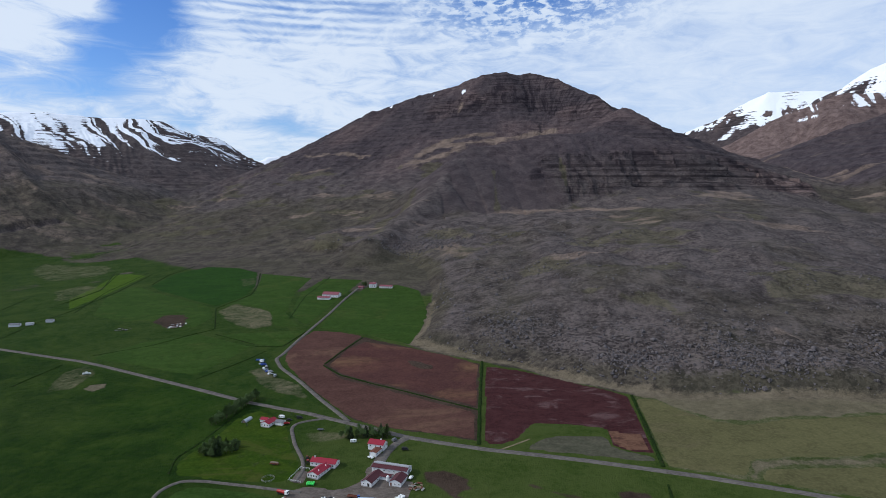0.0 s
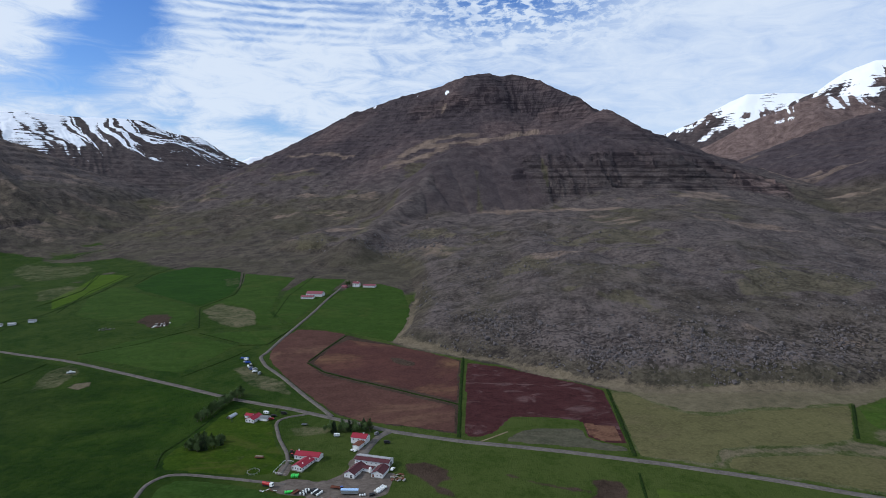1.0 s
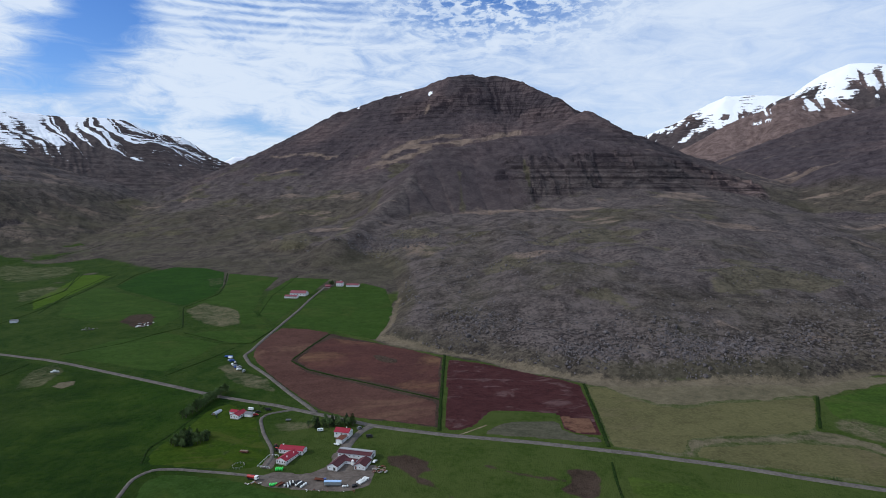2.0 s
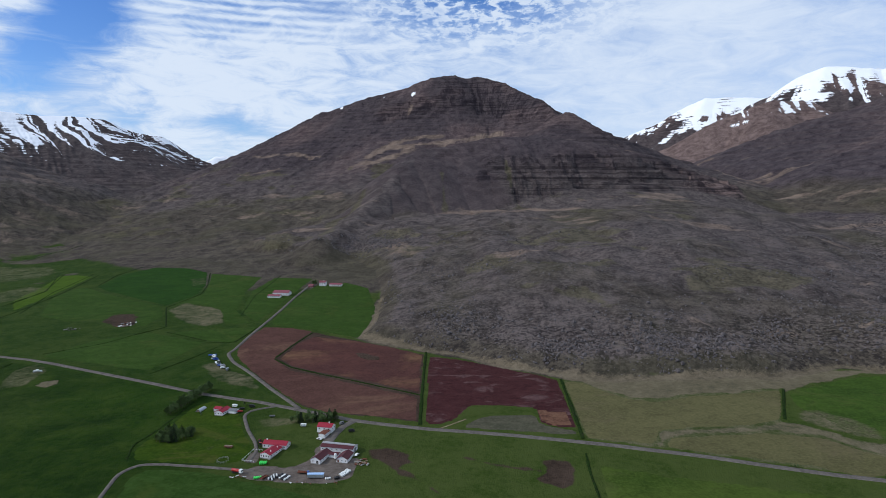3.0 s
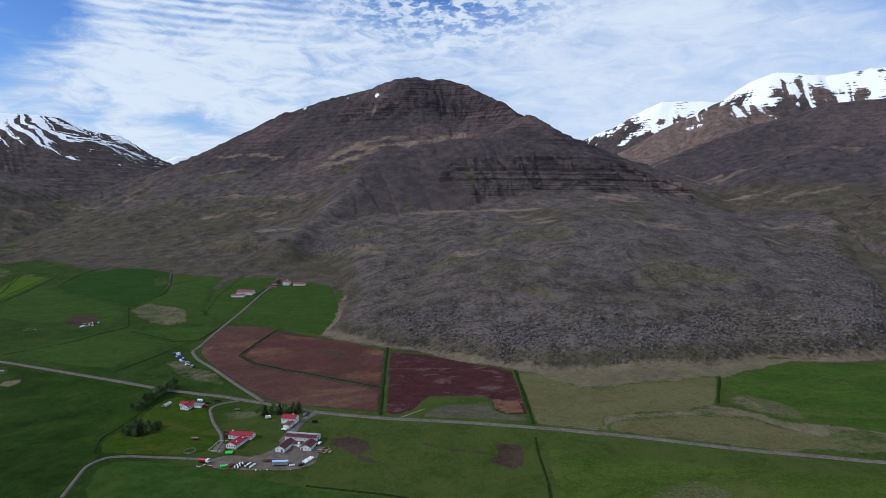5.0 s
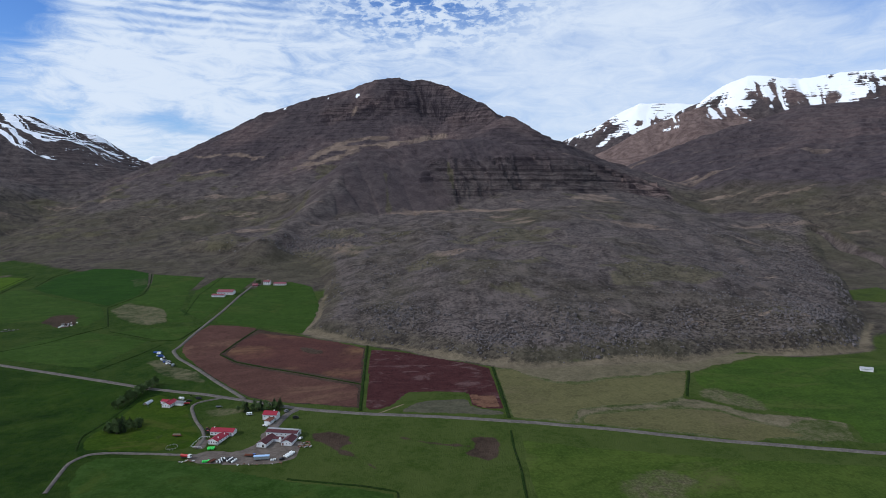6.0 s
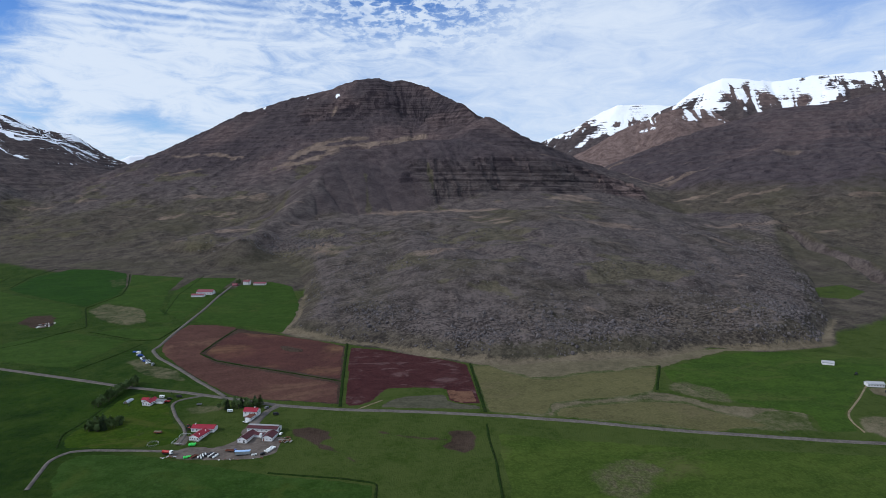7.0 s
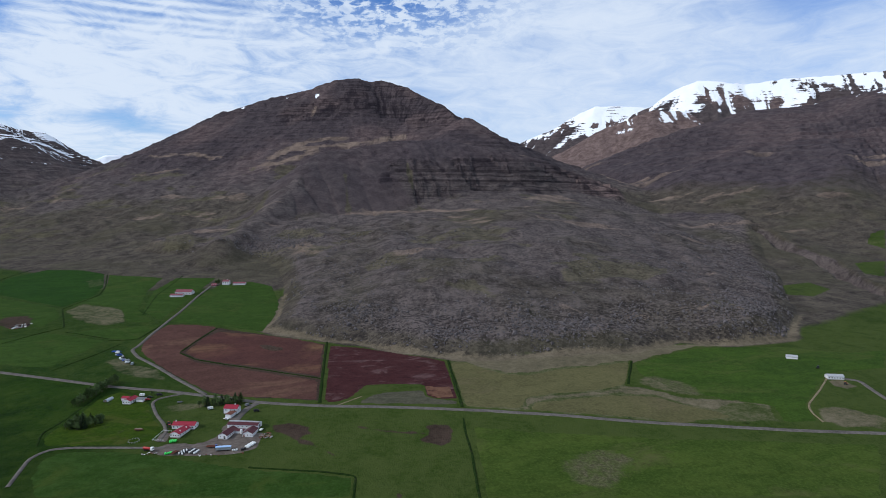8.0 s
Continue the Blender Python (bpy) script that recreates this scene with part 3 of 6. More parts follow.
def worn(x, y):
    """Straw-coloured and bare-earth shares of the ground, with ragged soft edges."""
    straw, dirt = np.zeros(x.shape), np.zeros(x.shape)
    for outline, kind, most, soft in SOFT:
        xs, ys = np.array(outline).T
        near = (x > xs.min() - 20) & (x < xs.max() + 20) & (y > ys.min() - 20) & (y < ys.max() + 20)
        if not near.any():
            continue
        u, v = x[near], y[near]
        d = line_distance(u, v, outline + outline[:1]) * np.where(inside(u, v, outline), 1, -1)
        d = d + 1.6 * soft * fbm(u, v, 5 * soft, 4, 401)
        share = most * ramp(-0.5 * soft, 0.8 * soft, d)
        goal = straw if kind == "straw" else dirt
        goal[near] = np.maximum(goal[near], share)
    return straw, dirt


def build_land():
    """One sheet to the horizon, fine to the north where the view goes, cut into valley and mountains along their feet."""
    turns = np.radians(np.concatenate([np.linspace(-46, 47, 1120), np.linspace(49, 312, 60)]))
    far = np.concatenate([[0.02, 60, 130, 190, 230], np.geomspace(255, 1350, 380), np.linspace(1354, 2900, 360), np.geomspace(2908, 4900, 170)])
    a, r = np.meshgrid(turns, far, indexing="ij")
    x, y = 14 + np.sin(a) * r, -54 + np.cos(a) * r
    n_a, n_r = a.shape
    z, k = land(x.ravel(), y.ravel(), True)
    x, y = x.ravel(), y.ravel()
    rise, s = k["rise"], k["s"]
    # what covers the land
    patchy = fbm(x, y, 140, 4, 101)
    foot = rise + 9 * patchy
    green = (1 - ramp(5, 17, foot)) * (1 - ramp(0, 10, s))
    far_left = ramp(1250, 1700, np.hypot(x, y)) * ramp(-300, -700, x)
    green = np.maximum(green * (1 - 0.7 * far_left), 0.6 * (1 - ramp(10, 60, foot)) * far_left * ramp(-0.1, 0.3, fbm(x, y, 240, 4, 103)))
    west = inside(x, y, GREEN_WEST) * ramp(0, 60, line_distance(x, y, GREEN_WEST + GREEN_WEST[:1]) + 35 * patchy)
    green = np.maximum(green, 0.9 * west * ramp(0.32, 0.12, fbm(x, y * 1.5, 190, 4, 141)))
    side = ramp(575, 640, y - 0.45 * (x - 530) + 30 * patchy) * ramp(470, 560, x)
    green = np.maximum(green * (1 - side), 0.8 * ramp(0.22, 0.4, fbm(x, y, 300, 3, 105)) * side * (1 - ramp(20, 70, rise)))
    for outline, most in zip(EAST_GREEN, (1.0, 1.0, 0.7)):
        green = np.maximum(green, most * inside(x, y, outline))
    rock = np.clip(ramp(70, 250, rise + 70 * fbm(x, y, 330, 4, 107)) + (0.62 + 0.5 * patchy) * ramp(5, 40, s), 0, 1)
    rock = np.maximum(rock, k["cliff"])
    wisps = fbm(x + 0.4 * y, y * 2.6, 170, 5, 111)
    dry = 0.75 * ramp(0.22, 0.5, wisps) * np.maximum(ramp(5, 60, rise), ramp(20, 60, s)) * (1 - ramp(250, 420, rise))
    dry = np.maximum(dry, 0.3 * side * ramp(0.0, 0.4, wisps) * (1 - ramp(30, 90, rise))) * (1 - k["cliff"])
    for line, width, most in ((BENCH, 24, 1.3), (BENCH_WEST, 24, 1.2), (BENCH_LOW, 20, 1.1), (BENCH_TOP, 14, 1.0), (CLIFF_FOOT, 16, 1.1), (WEST_BAND, 14, 1.0), (TRACK, 8, 0.8), (EAST_TRACK, 6, 0.5)):
        d = near_line(x, y, line, 4 * width)
        d = d + on(d < 4 * width, x, y, lambda u, v: 1.3 * width * fbm(u, v * 1.6, 50, 5, 113))
        dry = np.maximum(dry, most * (1 - ramp(-0.6 * width, 2.3 * width, d)))
    moss = np.zeros(x.shape)
    for line, width in ((GULLY, 16), (GULLY_MID, 9), (GULLY_FAN, 8), (FOOT_GRASS, 26)):
        d = near_line(x, y, line, 3 * width)
        d = d + on(d < 3 * width, x, y, lambda u, v: width * fbm(u, v, 50, 4, 115))
        moss = np.maximum(moss, 1 - ramp(0.1 * width, 1.5 * width, d))
    turf = fbm(x + 0.3 * y, 1.5 * y, 120, 6, 161, 0.6)
    turf = 0.95 * ramp(0.06, 0.30, turf) * np.maximum(ramp(8, 40, rise), ramp(25, 70, s)) * (1 - ramp(230, 400, rise)) * (1 - k["cliff"]) * (1 - 0.75 * k["block"])
    turf = turf * (1 - 0.5 * side)
    moss = np.maximum(moss, turf * np.where(k["which"] == 0, 1, 0.55))
    fan = inside(x, y, SCREE) * ramp(0, 25, near_line(x, y, SCREE + SCREE[:1], 200))
    fan = np.maximum(fan, 0.8 * k["block"] * ramp(25, 70, k["face"] + 25 * patchy) * (1 - k["cliff"]))
    rubble = np.exp(-((s - 55) / 60) ** 2) * (s > 3) * ramp(-260, 60, x - 0.1 * y) + 0.9 * np.exp(-(((x + 240) / 190) ** 2 + ((y - 1220) / 70) ** 2)) * (s > 3)
    rubble = np.clip(rubble + 0.45 * ramp(0.0, 0.3, patchy) * ramp(40, 120, s), 0, 1) * (1 - k["block"])
    lea = ramp(0, 12, y - 482 + 0.371 * (x + 132)) * ramp(-100, -140, x)
    for line, wide in ((GORGE_EAST, 1.0), (GORGE_WEST, 0.8)):
        d = near_line(x, y, line, 60)
        rock = np.maximum(rock, wide - ramp(12, 30, d + 8 * patchy))
        green, dry = green * ramp(16, 34, d), dry * ramp(12, 24, d)
    toe = np.exp(-(line_distance(x, y, SLIDE[5:23]) / (9 + 8 * fbm(x, y, 45, 3, 117))) ** 2) * (s < 14)
    dry = np.maximum(dry, 0.62 * toe)
    green = green * (1 - toe)
    red = ramp(-0.1, 0.5, fbm(x, y, 230, 3, 119)) * ramp(150, 300, rise) * np.array([0.45, 0.25, 0.8, 0.6, 0.2, 0.2, 0.2, 2.2])[k["which"]]
    red = np.clip(red * (1 - 0.6 * k["block"]) + 0.8 * ramp(560, 800, x) * (y > 1350) * (y < 2300) * k["cliff"], 0, 1)
    bed = np.clip(0.5 * ramp(60, 300, rise) * ramp(-0.35, 0.3, fbm(x, y, 190, 4, 133)) * np.array([1, 0.25, 1.1, 1.9, 1.5, 0.3, 1, 0.6])[k["which"]] + k["cliff"], 0, 1) * (1 - fan)
    # snow lies in the gullies and on the tops
    line, reach = (np.array([m[c] for m in MOUNTAINS], float)[k["which"]] for c in (4, 5))
    u = k["along"] - np.where(k["which"] == 4, 650, 250) * k["down"] + 45 * fbm(x, y, 210, 4, 137)
    lines = np.minimum(1.7 * np.abs(value_noise(u / 56, 1.3 * k["down"], 171)), 0.14 + 1.9 * np.abs(value_noise(u / 23, 2.2 * k["down"], 173)))
    drift = 0.5 + 1.2 * fbm(x, y, 85, 5, 123, 0.62)
    west = k["which"] == 4
    streak = np.where(west, 0.88 * lines + 0.12 * drift, 0.40 * lines + 0.60 * drift)
    snow = 0.5 + 3.2 * (0.46 + (z - line) / reach - streak)
    snow = np.clip(snow, -0.4, 1.4) * (line < 4000)
    for px, py, size in SNOW_SPOTS:
        snow = np.maximum(snow, 1.2 * np.exp(-(((x - px) / size) ** 2 + ((y - py) / (1.8 * size)) ** 2)))
    red = np.where(k["which"] == 7, 0.85 * ramp(40, 140, rise), red)
    dry = np.where(k["which"] == 5, np.maximum(dry, 0.62 * ramp(-0.15, 0.4, wisps)), dry)
    straw, dirt = worn(x, y)
    straw = np.maximum(straw, 0.85 * toe)
    # cloud shade put into the grass colour: deep in the west, bright eastwards
    east_light = np.clip(ramp(-240, -110, x) + 0.5 * fbm(x, y, 120, 4, 127), 0, 1)
    # far ridges take less of the dark rock; the paler colour stands for haze
    high = ramp(120, 350, rise + 60 * fbm(x, y, 200, 4, 129)) * np.array([1, 1, 0.5, 0.6, 0.4, 0.1, 0.3, 0])[k["which"]]
    high = np.where(k["which"] == 1, ramp(20, 170, rise + 50 * patchy), high)
    owner = np.where(rise > 7, k["which"] + 1, 0)
    i = np.arange(n_a * n_r).reshape(n_a, n_r)
    j = np.roll(i, -1, 0)
    quads = np.stack([i[:, :-1], i[:, 1:], j[:, 1:], j[:, :-1]], -1).reshape(-1, 4)[:, ::-1]
    face_owner = owner[quads].max(1)
    labels = ["green valley floor with hay meadows and rough pasture", "dark layered basalt mountain with scree slopes above a rock slide",
              "dark brown mountain flank with a few snow patches", "snow-covered mountain ridge with bare rock outcrops",
              "far snow-covered flat-topped mountain", "steep mountain with snow streaks in its gullies", "brown moorland slope falling to a gorge", "small far snowy peak in the gap between mountains", "reddish-brown mountain shoulder with lingering snow patches"]
    values = dict(rubble=rubble, lea=lea, chute=k["along"] * 0.01, cliff=k["cliff"] * ramp(40, 110, rise), straw=straw, dirt=dirt, east_light=east_light, high=high, moss=moss, fan=fan, green=green, rock=rock, dry=dry, red=red, bed=bed, snow=snow)
    points = np.stack([x, y, z], -1)
    for n in range(len(MOUNTAINS) + 1):
        f = quads[face_owner == n]
        used, back = np.unique(f, return_inverse=True)
        name = "ground" if n == 0 else MOUNTAINS[n - 1][0]
        me = mesh_from(name, points[used], back.reshape(f.shape), LAND)
        for key, v in values.items():
            at = me.attributes.new(key, "FLOAT", "POINT")
            at.data.foreach_set("value", v[used].astype(np.float32))
        tagged(new(name, me), labels[n], "ground" if n == 0 else "mountain", kind="structure")


# ---- outlines of fields, roads and ditches on the plan ----
TILLED_LONG = [
    (-247.9, 750.5), (-210.1, 744.6), (-178.7, 728.7), (-179.3, 716.4), (-186.5, 679.1), (-192.1, 640), (-194, 620.7), (-166, 585.8), (-125.2, 563.8), (-74.9, 535.5),
    (-28, 510), (-23.2, 457.3), (-35, 461.2), (-64.9, 468.4), (-105.7, 475.7), (-132.7, 493.6), (-159.3, 522.7), (-196.1, 568), (-227.1, 608.9), (-242.1, 634.5),
    (-251.5, 669.3), (-252.2, 714.9)
]
TILLED_UPPER = [
    (-170.2, 705.3), (-155.5, 699.8), (-110.5, 682.6), (-66.8, 659.4), (-30.7, 633.3), (-26.6, 519.5), (-47.1, 531.8), (-89.1, 554.4), (-140.7, 580.1), (-169.4, 598.1),
    (-189.6, 620.8), (-187.6, 640.1), (-183.6, 678.5)
]
TILLED_STUBBLE = [
    (-24.7, 628.9), (12.7, 615.4), (54.3, 588), (93, 565.6), (107.1, 552.8), (106.6, 492.6), (104.8, 441.1), (87.2, 445.8), (75.3, 454.9), (76.1, 482.7),
    (48.2, 488.5), (20.5, 489.6), (8.2, 460.8), (-5.8, 449.9), (-16.6, 450.3), (-19.5, 483)
]
BARE_PATCH = [(76.5, 481.7), (91.8, 477.8), (102.8, 476), (104.5, 444.2), (87.3, 446.6), (76.4, 455.7)]
FALLOW = [(31.4, 467.3), (42.2, 470.8), (74.3, 470.8), (76.5, 452.5), (104.3, 438.1), (102.6, 428.8), (58.7, 437.1), (13, 443.8), (16.8, 453.8)]
HAY_OLIVE = [
    (111.3, 547.8), (129.3, 546.2), (146, 522), (162.5, 504.3), (185.9, 497), (220.5, 508.7), (247.8, 512.6), (306.6, 522.5), (274.6, 458.3), (243.6, 445.9),
    (196.9, 443.2), (169.5, 436), (157.2, 413.2), (135.8, 418.8), (108.3, 425.6), (109.1, 469.8)
]
HAY_LOWER = [
    (172.9, 425.7), (191.6, 428.8), (251.8, 434.2), (287.5, 426.3), (306.9, 401.6), (325.3, 387.4), (333.3, 370.1), (313, 370.5), (283, 363.7), (260.7, 378.4),
    (230.2, 389), (197.6, 399.1), (163.2, 409)
]
HAY_RIGHT = [
    (309.8, 519.2), (358.2, 540.5), (401.7, 557.9), (451.3, 558.2), (503, 550.2), (532.5, 532.4), (565.1, 520.4), (615.6, 522.8), (563.6, 465.9), (516.3, 462.3),
    (484, 453.8), (444.9, 415.7), (412.5, 386.2), (401.4, 363.4), (397.2, 351.4), (368.9, 355.9), (381, 390.1), (353.5, 402.3), (340.7, 417.7), (316.4, 435.2),
    (299.5, 485.1)
]
GRASS_DARK = [(-632.7, 1018.8), (-642.2, 1117.7), (-605.9, 1177.2), (-527.7, 1157.2), (-474.6, 1116.4), (-433, 1010.8), (-420.1, 935.1), (-440.3, 877.1), (-505.8, 921.8), (-597.8, 985)]
GRASS_STRIP = [(-665.7, 856.5), (-670.2, 933.4), (-697.9, 1115), (-741.3, 1134.8), (-778.6, 1137), (-745.6, 1043.2), (-715, 923.1)]
GRASS_WEST = [(-663.6, 944.4), (-660.8, 1023.4), (-585.3, 963.5), (-500.1, 910.8), (-447.7, 874.4), (-410.9, 811.3), (-412.8, 760), (-486.1, 793.6), (-533, 791.9), (-604.9, 826.1)]
GRASS_MID = [(-470.1, 637.2), (-446.1, 700.6), (-391.1, 732.5), (-301.1, 685.4), (-301.5, 670.2), (-319, 588.5), (-351.8, 595.2), (-384.5, 608.8)]
GRASS_LANE = [(-365.9, 723.2), (-335.2, 740), (-256.9, 750.6), (-263.6, 683.5), (-300.5, 692.5)]
GRASS_NORTH = [
    (-464.5, 1107.6), (-348.9, 1058.4), (-343.8, 960.4), (-313.8, 834.3), (-270.4, 768), (-307.3, 768.1), (-339.4, 835.9), (-387.3, 880), (-432.8, 879.7), (-412, 948.9),
    (-437.7, 1031.9)
]
GRASS_BARN = [(-326.4, 1052.9), (-251, 1038.8), (-255.9, 978.7), (-264.4, 773.2), (-306.3, 824.9), (-335.8, 959.2)]
GRASS_EAST = [(-234.3, 988.9), (-184.2, 1006.3), (-140.7, 965.4), (-111.8, 839.5), (-108.3, 760), (-113.8, 693.9), (-177.8, 734), (-244.5, 764), (-251, 891.7)]
GRASS_FARM = [
    (-230.6, 390.3), (-238.7, 410.9), (-233.9, 435), (-227.2, 491.9), (-215.6, 503.7), (-184, 483.4), (-161.4, 436.4), (-144.8, 409), (-142.9, 389.5), (-172.2, 384.5),
    (-207.2, 388)
]
GRASS_FRONT = [
    (-212.8, 338.5), (-219.1, 367.4), (-208.6, 378.3), (-168, 374.4), (-131.3, 362), (-100.5, 349.7), (-63.3, 335), (-14.1, 322.2), (12.4, 312.5), (10.8, 286.4),
    (-107.5, 300.9), (-196.6, 312.3)
]
GRASS_SOUTH = [(108.8, 384.9), (137.3, 374.7), (181.1, 361.5), (266.1, 339.2), (350.9, 322.9), (415, 307.8), (353.8, 240.3), (223.4, 257.7), (99.1, 274)]
KNOLL = [(-424.8, 852.1), (-423.4, 882.2), (-409.6, 890.6), (-343.4, 846.1), (-310.7, 770.8), (-327.8, 758), (-352.3, 761.6), (-391.4, 804.2)]
DIRT_PATCH = [(68, 392), (78, 395), (90, 390), (94, 378), (88, 357), (79, 351), (69, 357), (60, 366), (68, 375)]
MUD_PATCH = [(-55, 406), (-44, 409), (-29, 400), (-21, 388), (-28, 384), (-34, 378), (-45, 389), (-52, 395)]
DRY_RING = [(157, 318), (170, 330), (190, 337), (212, 333), (222, 313), (210, 287), (188, 279), (165, 285), (156, 300)]
RUIN_DIRT = [(-491.4, 782.4), (-491.3, 823.7), (-462.8, 827.7), (-429.3, 769.4), (-442.2, 757.6)]
DRY_STRIP = [
    (113, 565.4), (158.7, 553.5), (224.9, 551.6), (320.5, 554.8), (356.7, 570.4), (415.7, 574), (457.1, 567.7), (525.9, 572), (452.8, 560.6), (404, 562),
    (359.9, 544), (306.4, 517.4), (308.5, 525.3), (249.1, 515.6), (221.4, 511.2), (187.1, 500.8), (163.3, 507.2), (146.6, 525), (129.9, 549.3), (112.1, 552.5)
]
DRY_BANK = [
    (158.7, 414), (170, 434.9), (196.1, 441.1), (242.7, 443.7), (274.4, 456.2), (294.8, 439.4), (317.6, 418.6), (356.6, 407.3), (378.5, 390.5), (352.1, 400),
    (326.4, 389), (308.2, 403.6), (288.7, 428.4), (252.8, 436.3), (192.4, 430.9), (173.5, 427.7), (163.8, 411)
]
BROWN_PATCH = [(296.9, 482), (315.5, 480.1), (333.3, 456.1), (343.1, 420), (328.1, 415.3), (303.4, 431.8), (288.3, 454.1)]
HUT_GRAVEL = [(474.2, 439.2), (489.1, 437.3), (491.5, 422.1), (476.5, 414.9), (469.3, 424.2)]
SOIL_ISLE = [(-110, 641), (-99, 640), (-77, 627), (-77, 614), (-89, 614), (-101, 624)]
SCRAP_GROUND = [(-266.9, 604.3), (-258.2, 613.3), (-228.6, 584.6), (-199.6, 561.4), (-184.9, 534.5), (-210.1, 542.8), (-252.4, 576.9)]
BOAT_GROUND = [(-413.6, 544.9), (-412.2, 557.7), (-397.3, 561.7), (-387.5, 548.4), (-396.9, 539.7)]
LANE_DIRT = [(-160.4, 461.1), (-148.3, 469), (-128.1, 466.7), (-120.1, 455), (-136.9, 446.9), (-151.1, 447.2)]
EDGE_A = [(-33, 379), (-25, 376), (-10, 361), (1, 346), (-3, 344), (-14, 357), (-31, 372)]
EDGE_B = [(13, 398), (36, 388), (54, 382), (69, 378), (68, 373), (49, 377), (34, 383), (11, 394)]
EDGE_C = [(41.4, 289.4), (45.2, 288.9), (44.8, 281.6), (41.1, 282.1)]
FARM_WORN = [(-204.7, 440.1), (-164.1, 444.1), (-146.5, 400), (-161.8, 389.7), (-187.7, 391.3)]
HILL_BROWN = [(-1042, 1217.9), (-1053.7, 1289.8), (-884.5, 1245.8), (-809.2, 1183.4), (-807.2, 1118.9), (-865, 1085.7), (-962.2, 1123.6)]
STREAM_BROWN = [(-804.9, 982.4), (-780.4, 1050), (-713.7, 1010.7), (-699.2, 939.6), (-729.4, 913.7)]
SLOPE_WORN = [(-442.9, 531.5), (-469.8, 592.5), (-457.8, 620.1), (-429.2, 594), (-428.1, 546.5)]
EAST_WORN = [(412.3, 377.4), (433.2, 383.1), (461.9, 354.8), (439.2, 330.1), (411.4, 337.5), (400.4, 352.1)]
GRASS_STRAW = [(-486.6, 1059.4), (-460.8, 1077.6), (-440.6, 1024.1), (-454, 1001.7)]
OLIVE_ZONE = [
    (111.1, 553.8), (156.8, 545.7), (228, 529.6), (309.6, 528.5), (274.4, 456.2), (294.8, 439.4), (317.6, 418.6), (355.2, 405), (378.1, 388.3), (367.4, 353.8),
    (329.3, 363.8), (258.8, 375.1), (228.5, 385.6), (181.7, 401.2), (154.8, 409.5), (107.7, 422.7), (108.1, 470)
]
TILLED_ZONE = [
    (-246.1, 744.9), (-177.6, 724), (-110.9, 685.2), (-30.2, 635.1), (-22.2, 456.9), (-64.9, 468.4), (-105.7, 475.7), (-132.7, 493.6), (-159.3, 522.7), (-196.1, 568),
    (-240.8, 634.4), (-250.1, 669.1)
]
YARD = [
    (-90, 436.3), (-90.8, 412.8), (-70.7, 393.9), (-61.4, 394), (-61.3, 364.5), (-79.3, 357), (-111.2, 360.3), (-131.3, 362), (-146.7, 371.5), (-135, 384.6),
    (-109.2, 381.1), (-98.4, 395.5), (-97.3, 428)
]
PAVED_PEN = [(-148.4, 389.7), (-145.3, 405.3), (-135.8, 402.8), (-135, 384.6)]
MAIN_ROAD = [
    (-666.4, 680.6), (-608.2, 666.7), (-476.9, 627.9), (-401.7, 596.4), (-299, 551.6), (-228.1, 518.5), (-173.4, 499.9), (-132.2, 482.2), (-104.6, 471.1), (-78, 459.3),
    (-14.7, 442.6), (58, 429.9), (121.7, 414.6), (180.4, 397.7), (226.5, 381.4), (266.5, 368.1), (322.4, 352.7), (364.3, 341.2), (405.2, 330.1), (433.9, 324.3),
    (487.7, 312.1)
]
FARM_ROAD = [
    (-130.8, 484.6), (-165.8, 526.2), (-204.5, 575.4), (-236.7, 611.2), (-254.5, 641.5), (-252, 652), (-253, 696), (-252, 759), (-251, 833), (-251, 909), (-247, 982), (-235, 993)
]
DRIVE = [(-77, 459), (-84.7, 449.4), (-89.6, 428), (-90.8, 409)]
LANE = [(-150.7, 490), (-171.9, 480.4), (-175.1, 471), (-161.1, 440.8), (-147, 418.2), (-141.5, 404.4), (-141.9, 386.8)]
LOWER_LANE = [(-221.9, 328.9), (-228.8, 370.5), (-221.5, 383.4), (-205.5, 384.6), (-170.5, 380.4), (-133.9, 375.4)]
HUT_LANE = [(492.8, 441.6), (505.9, 435.3), (498.3, 409.5), (491, 379.3)]
HUT_PATH = [(478.5, 444.6), (447.4, 415.2), (417.3, 389.5), (409.6, 380.2), (404, 366.8), (400.7, 350.6)]
GATE_TRACK = [(-5.5, 443.1), (16.2, 461.5)]
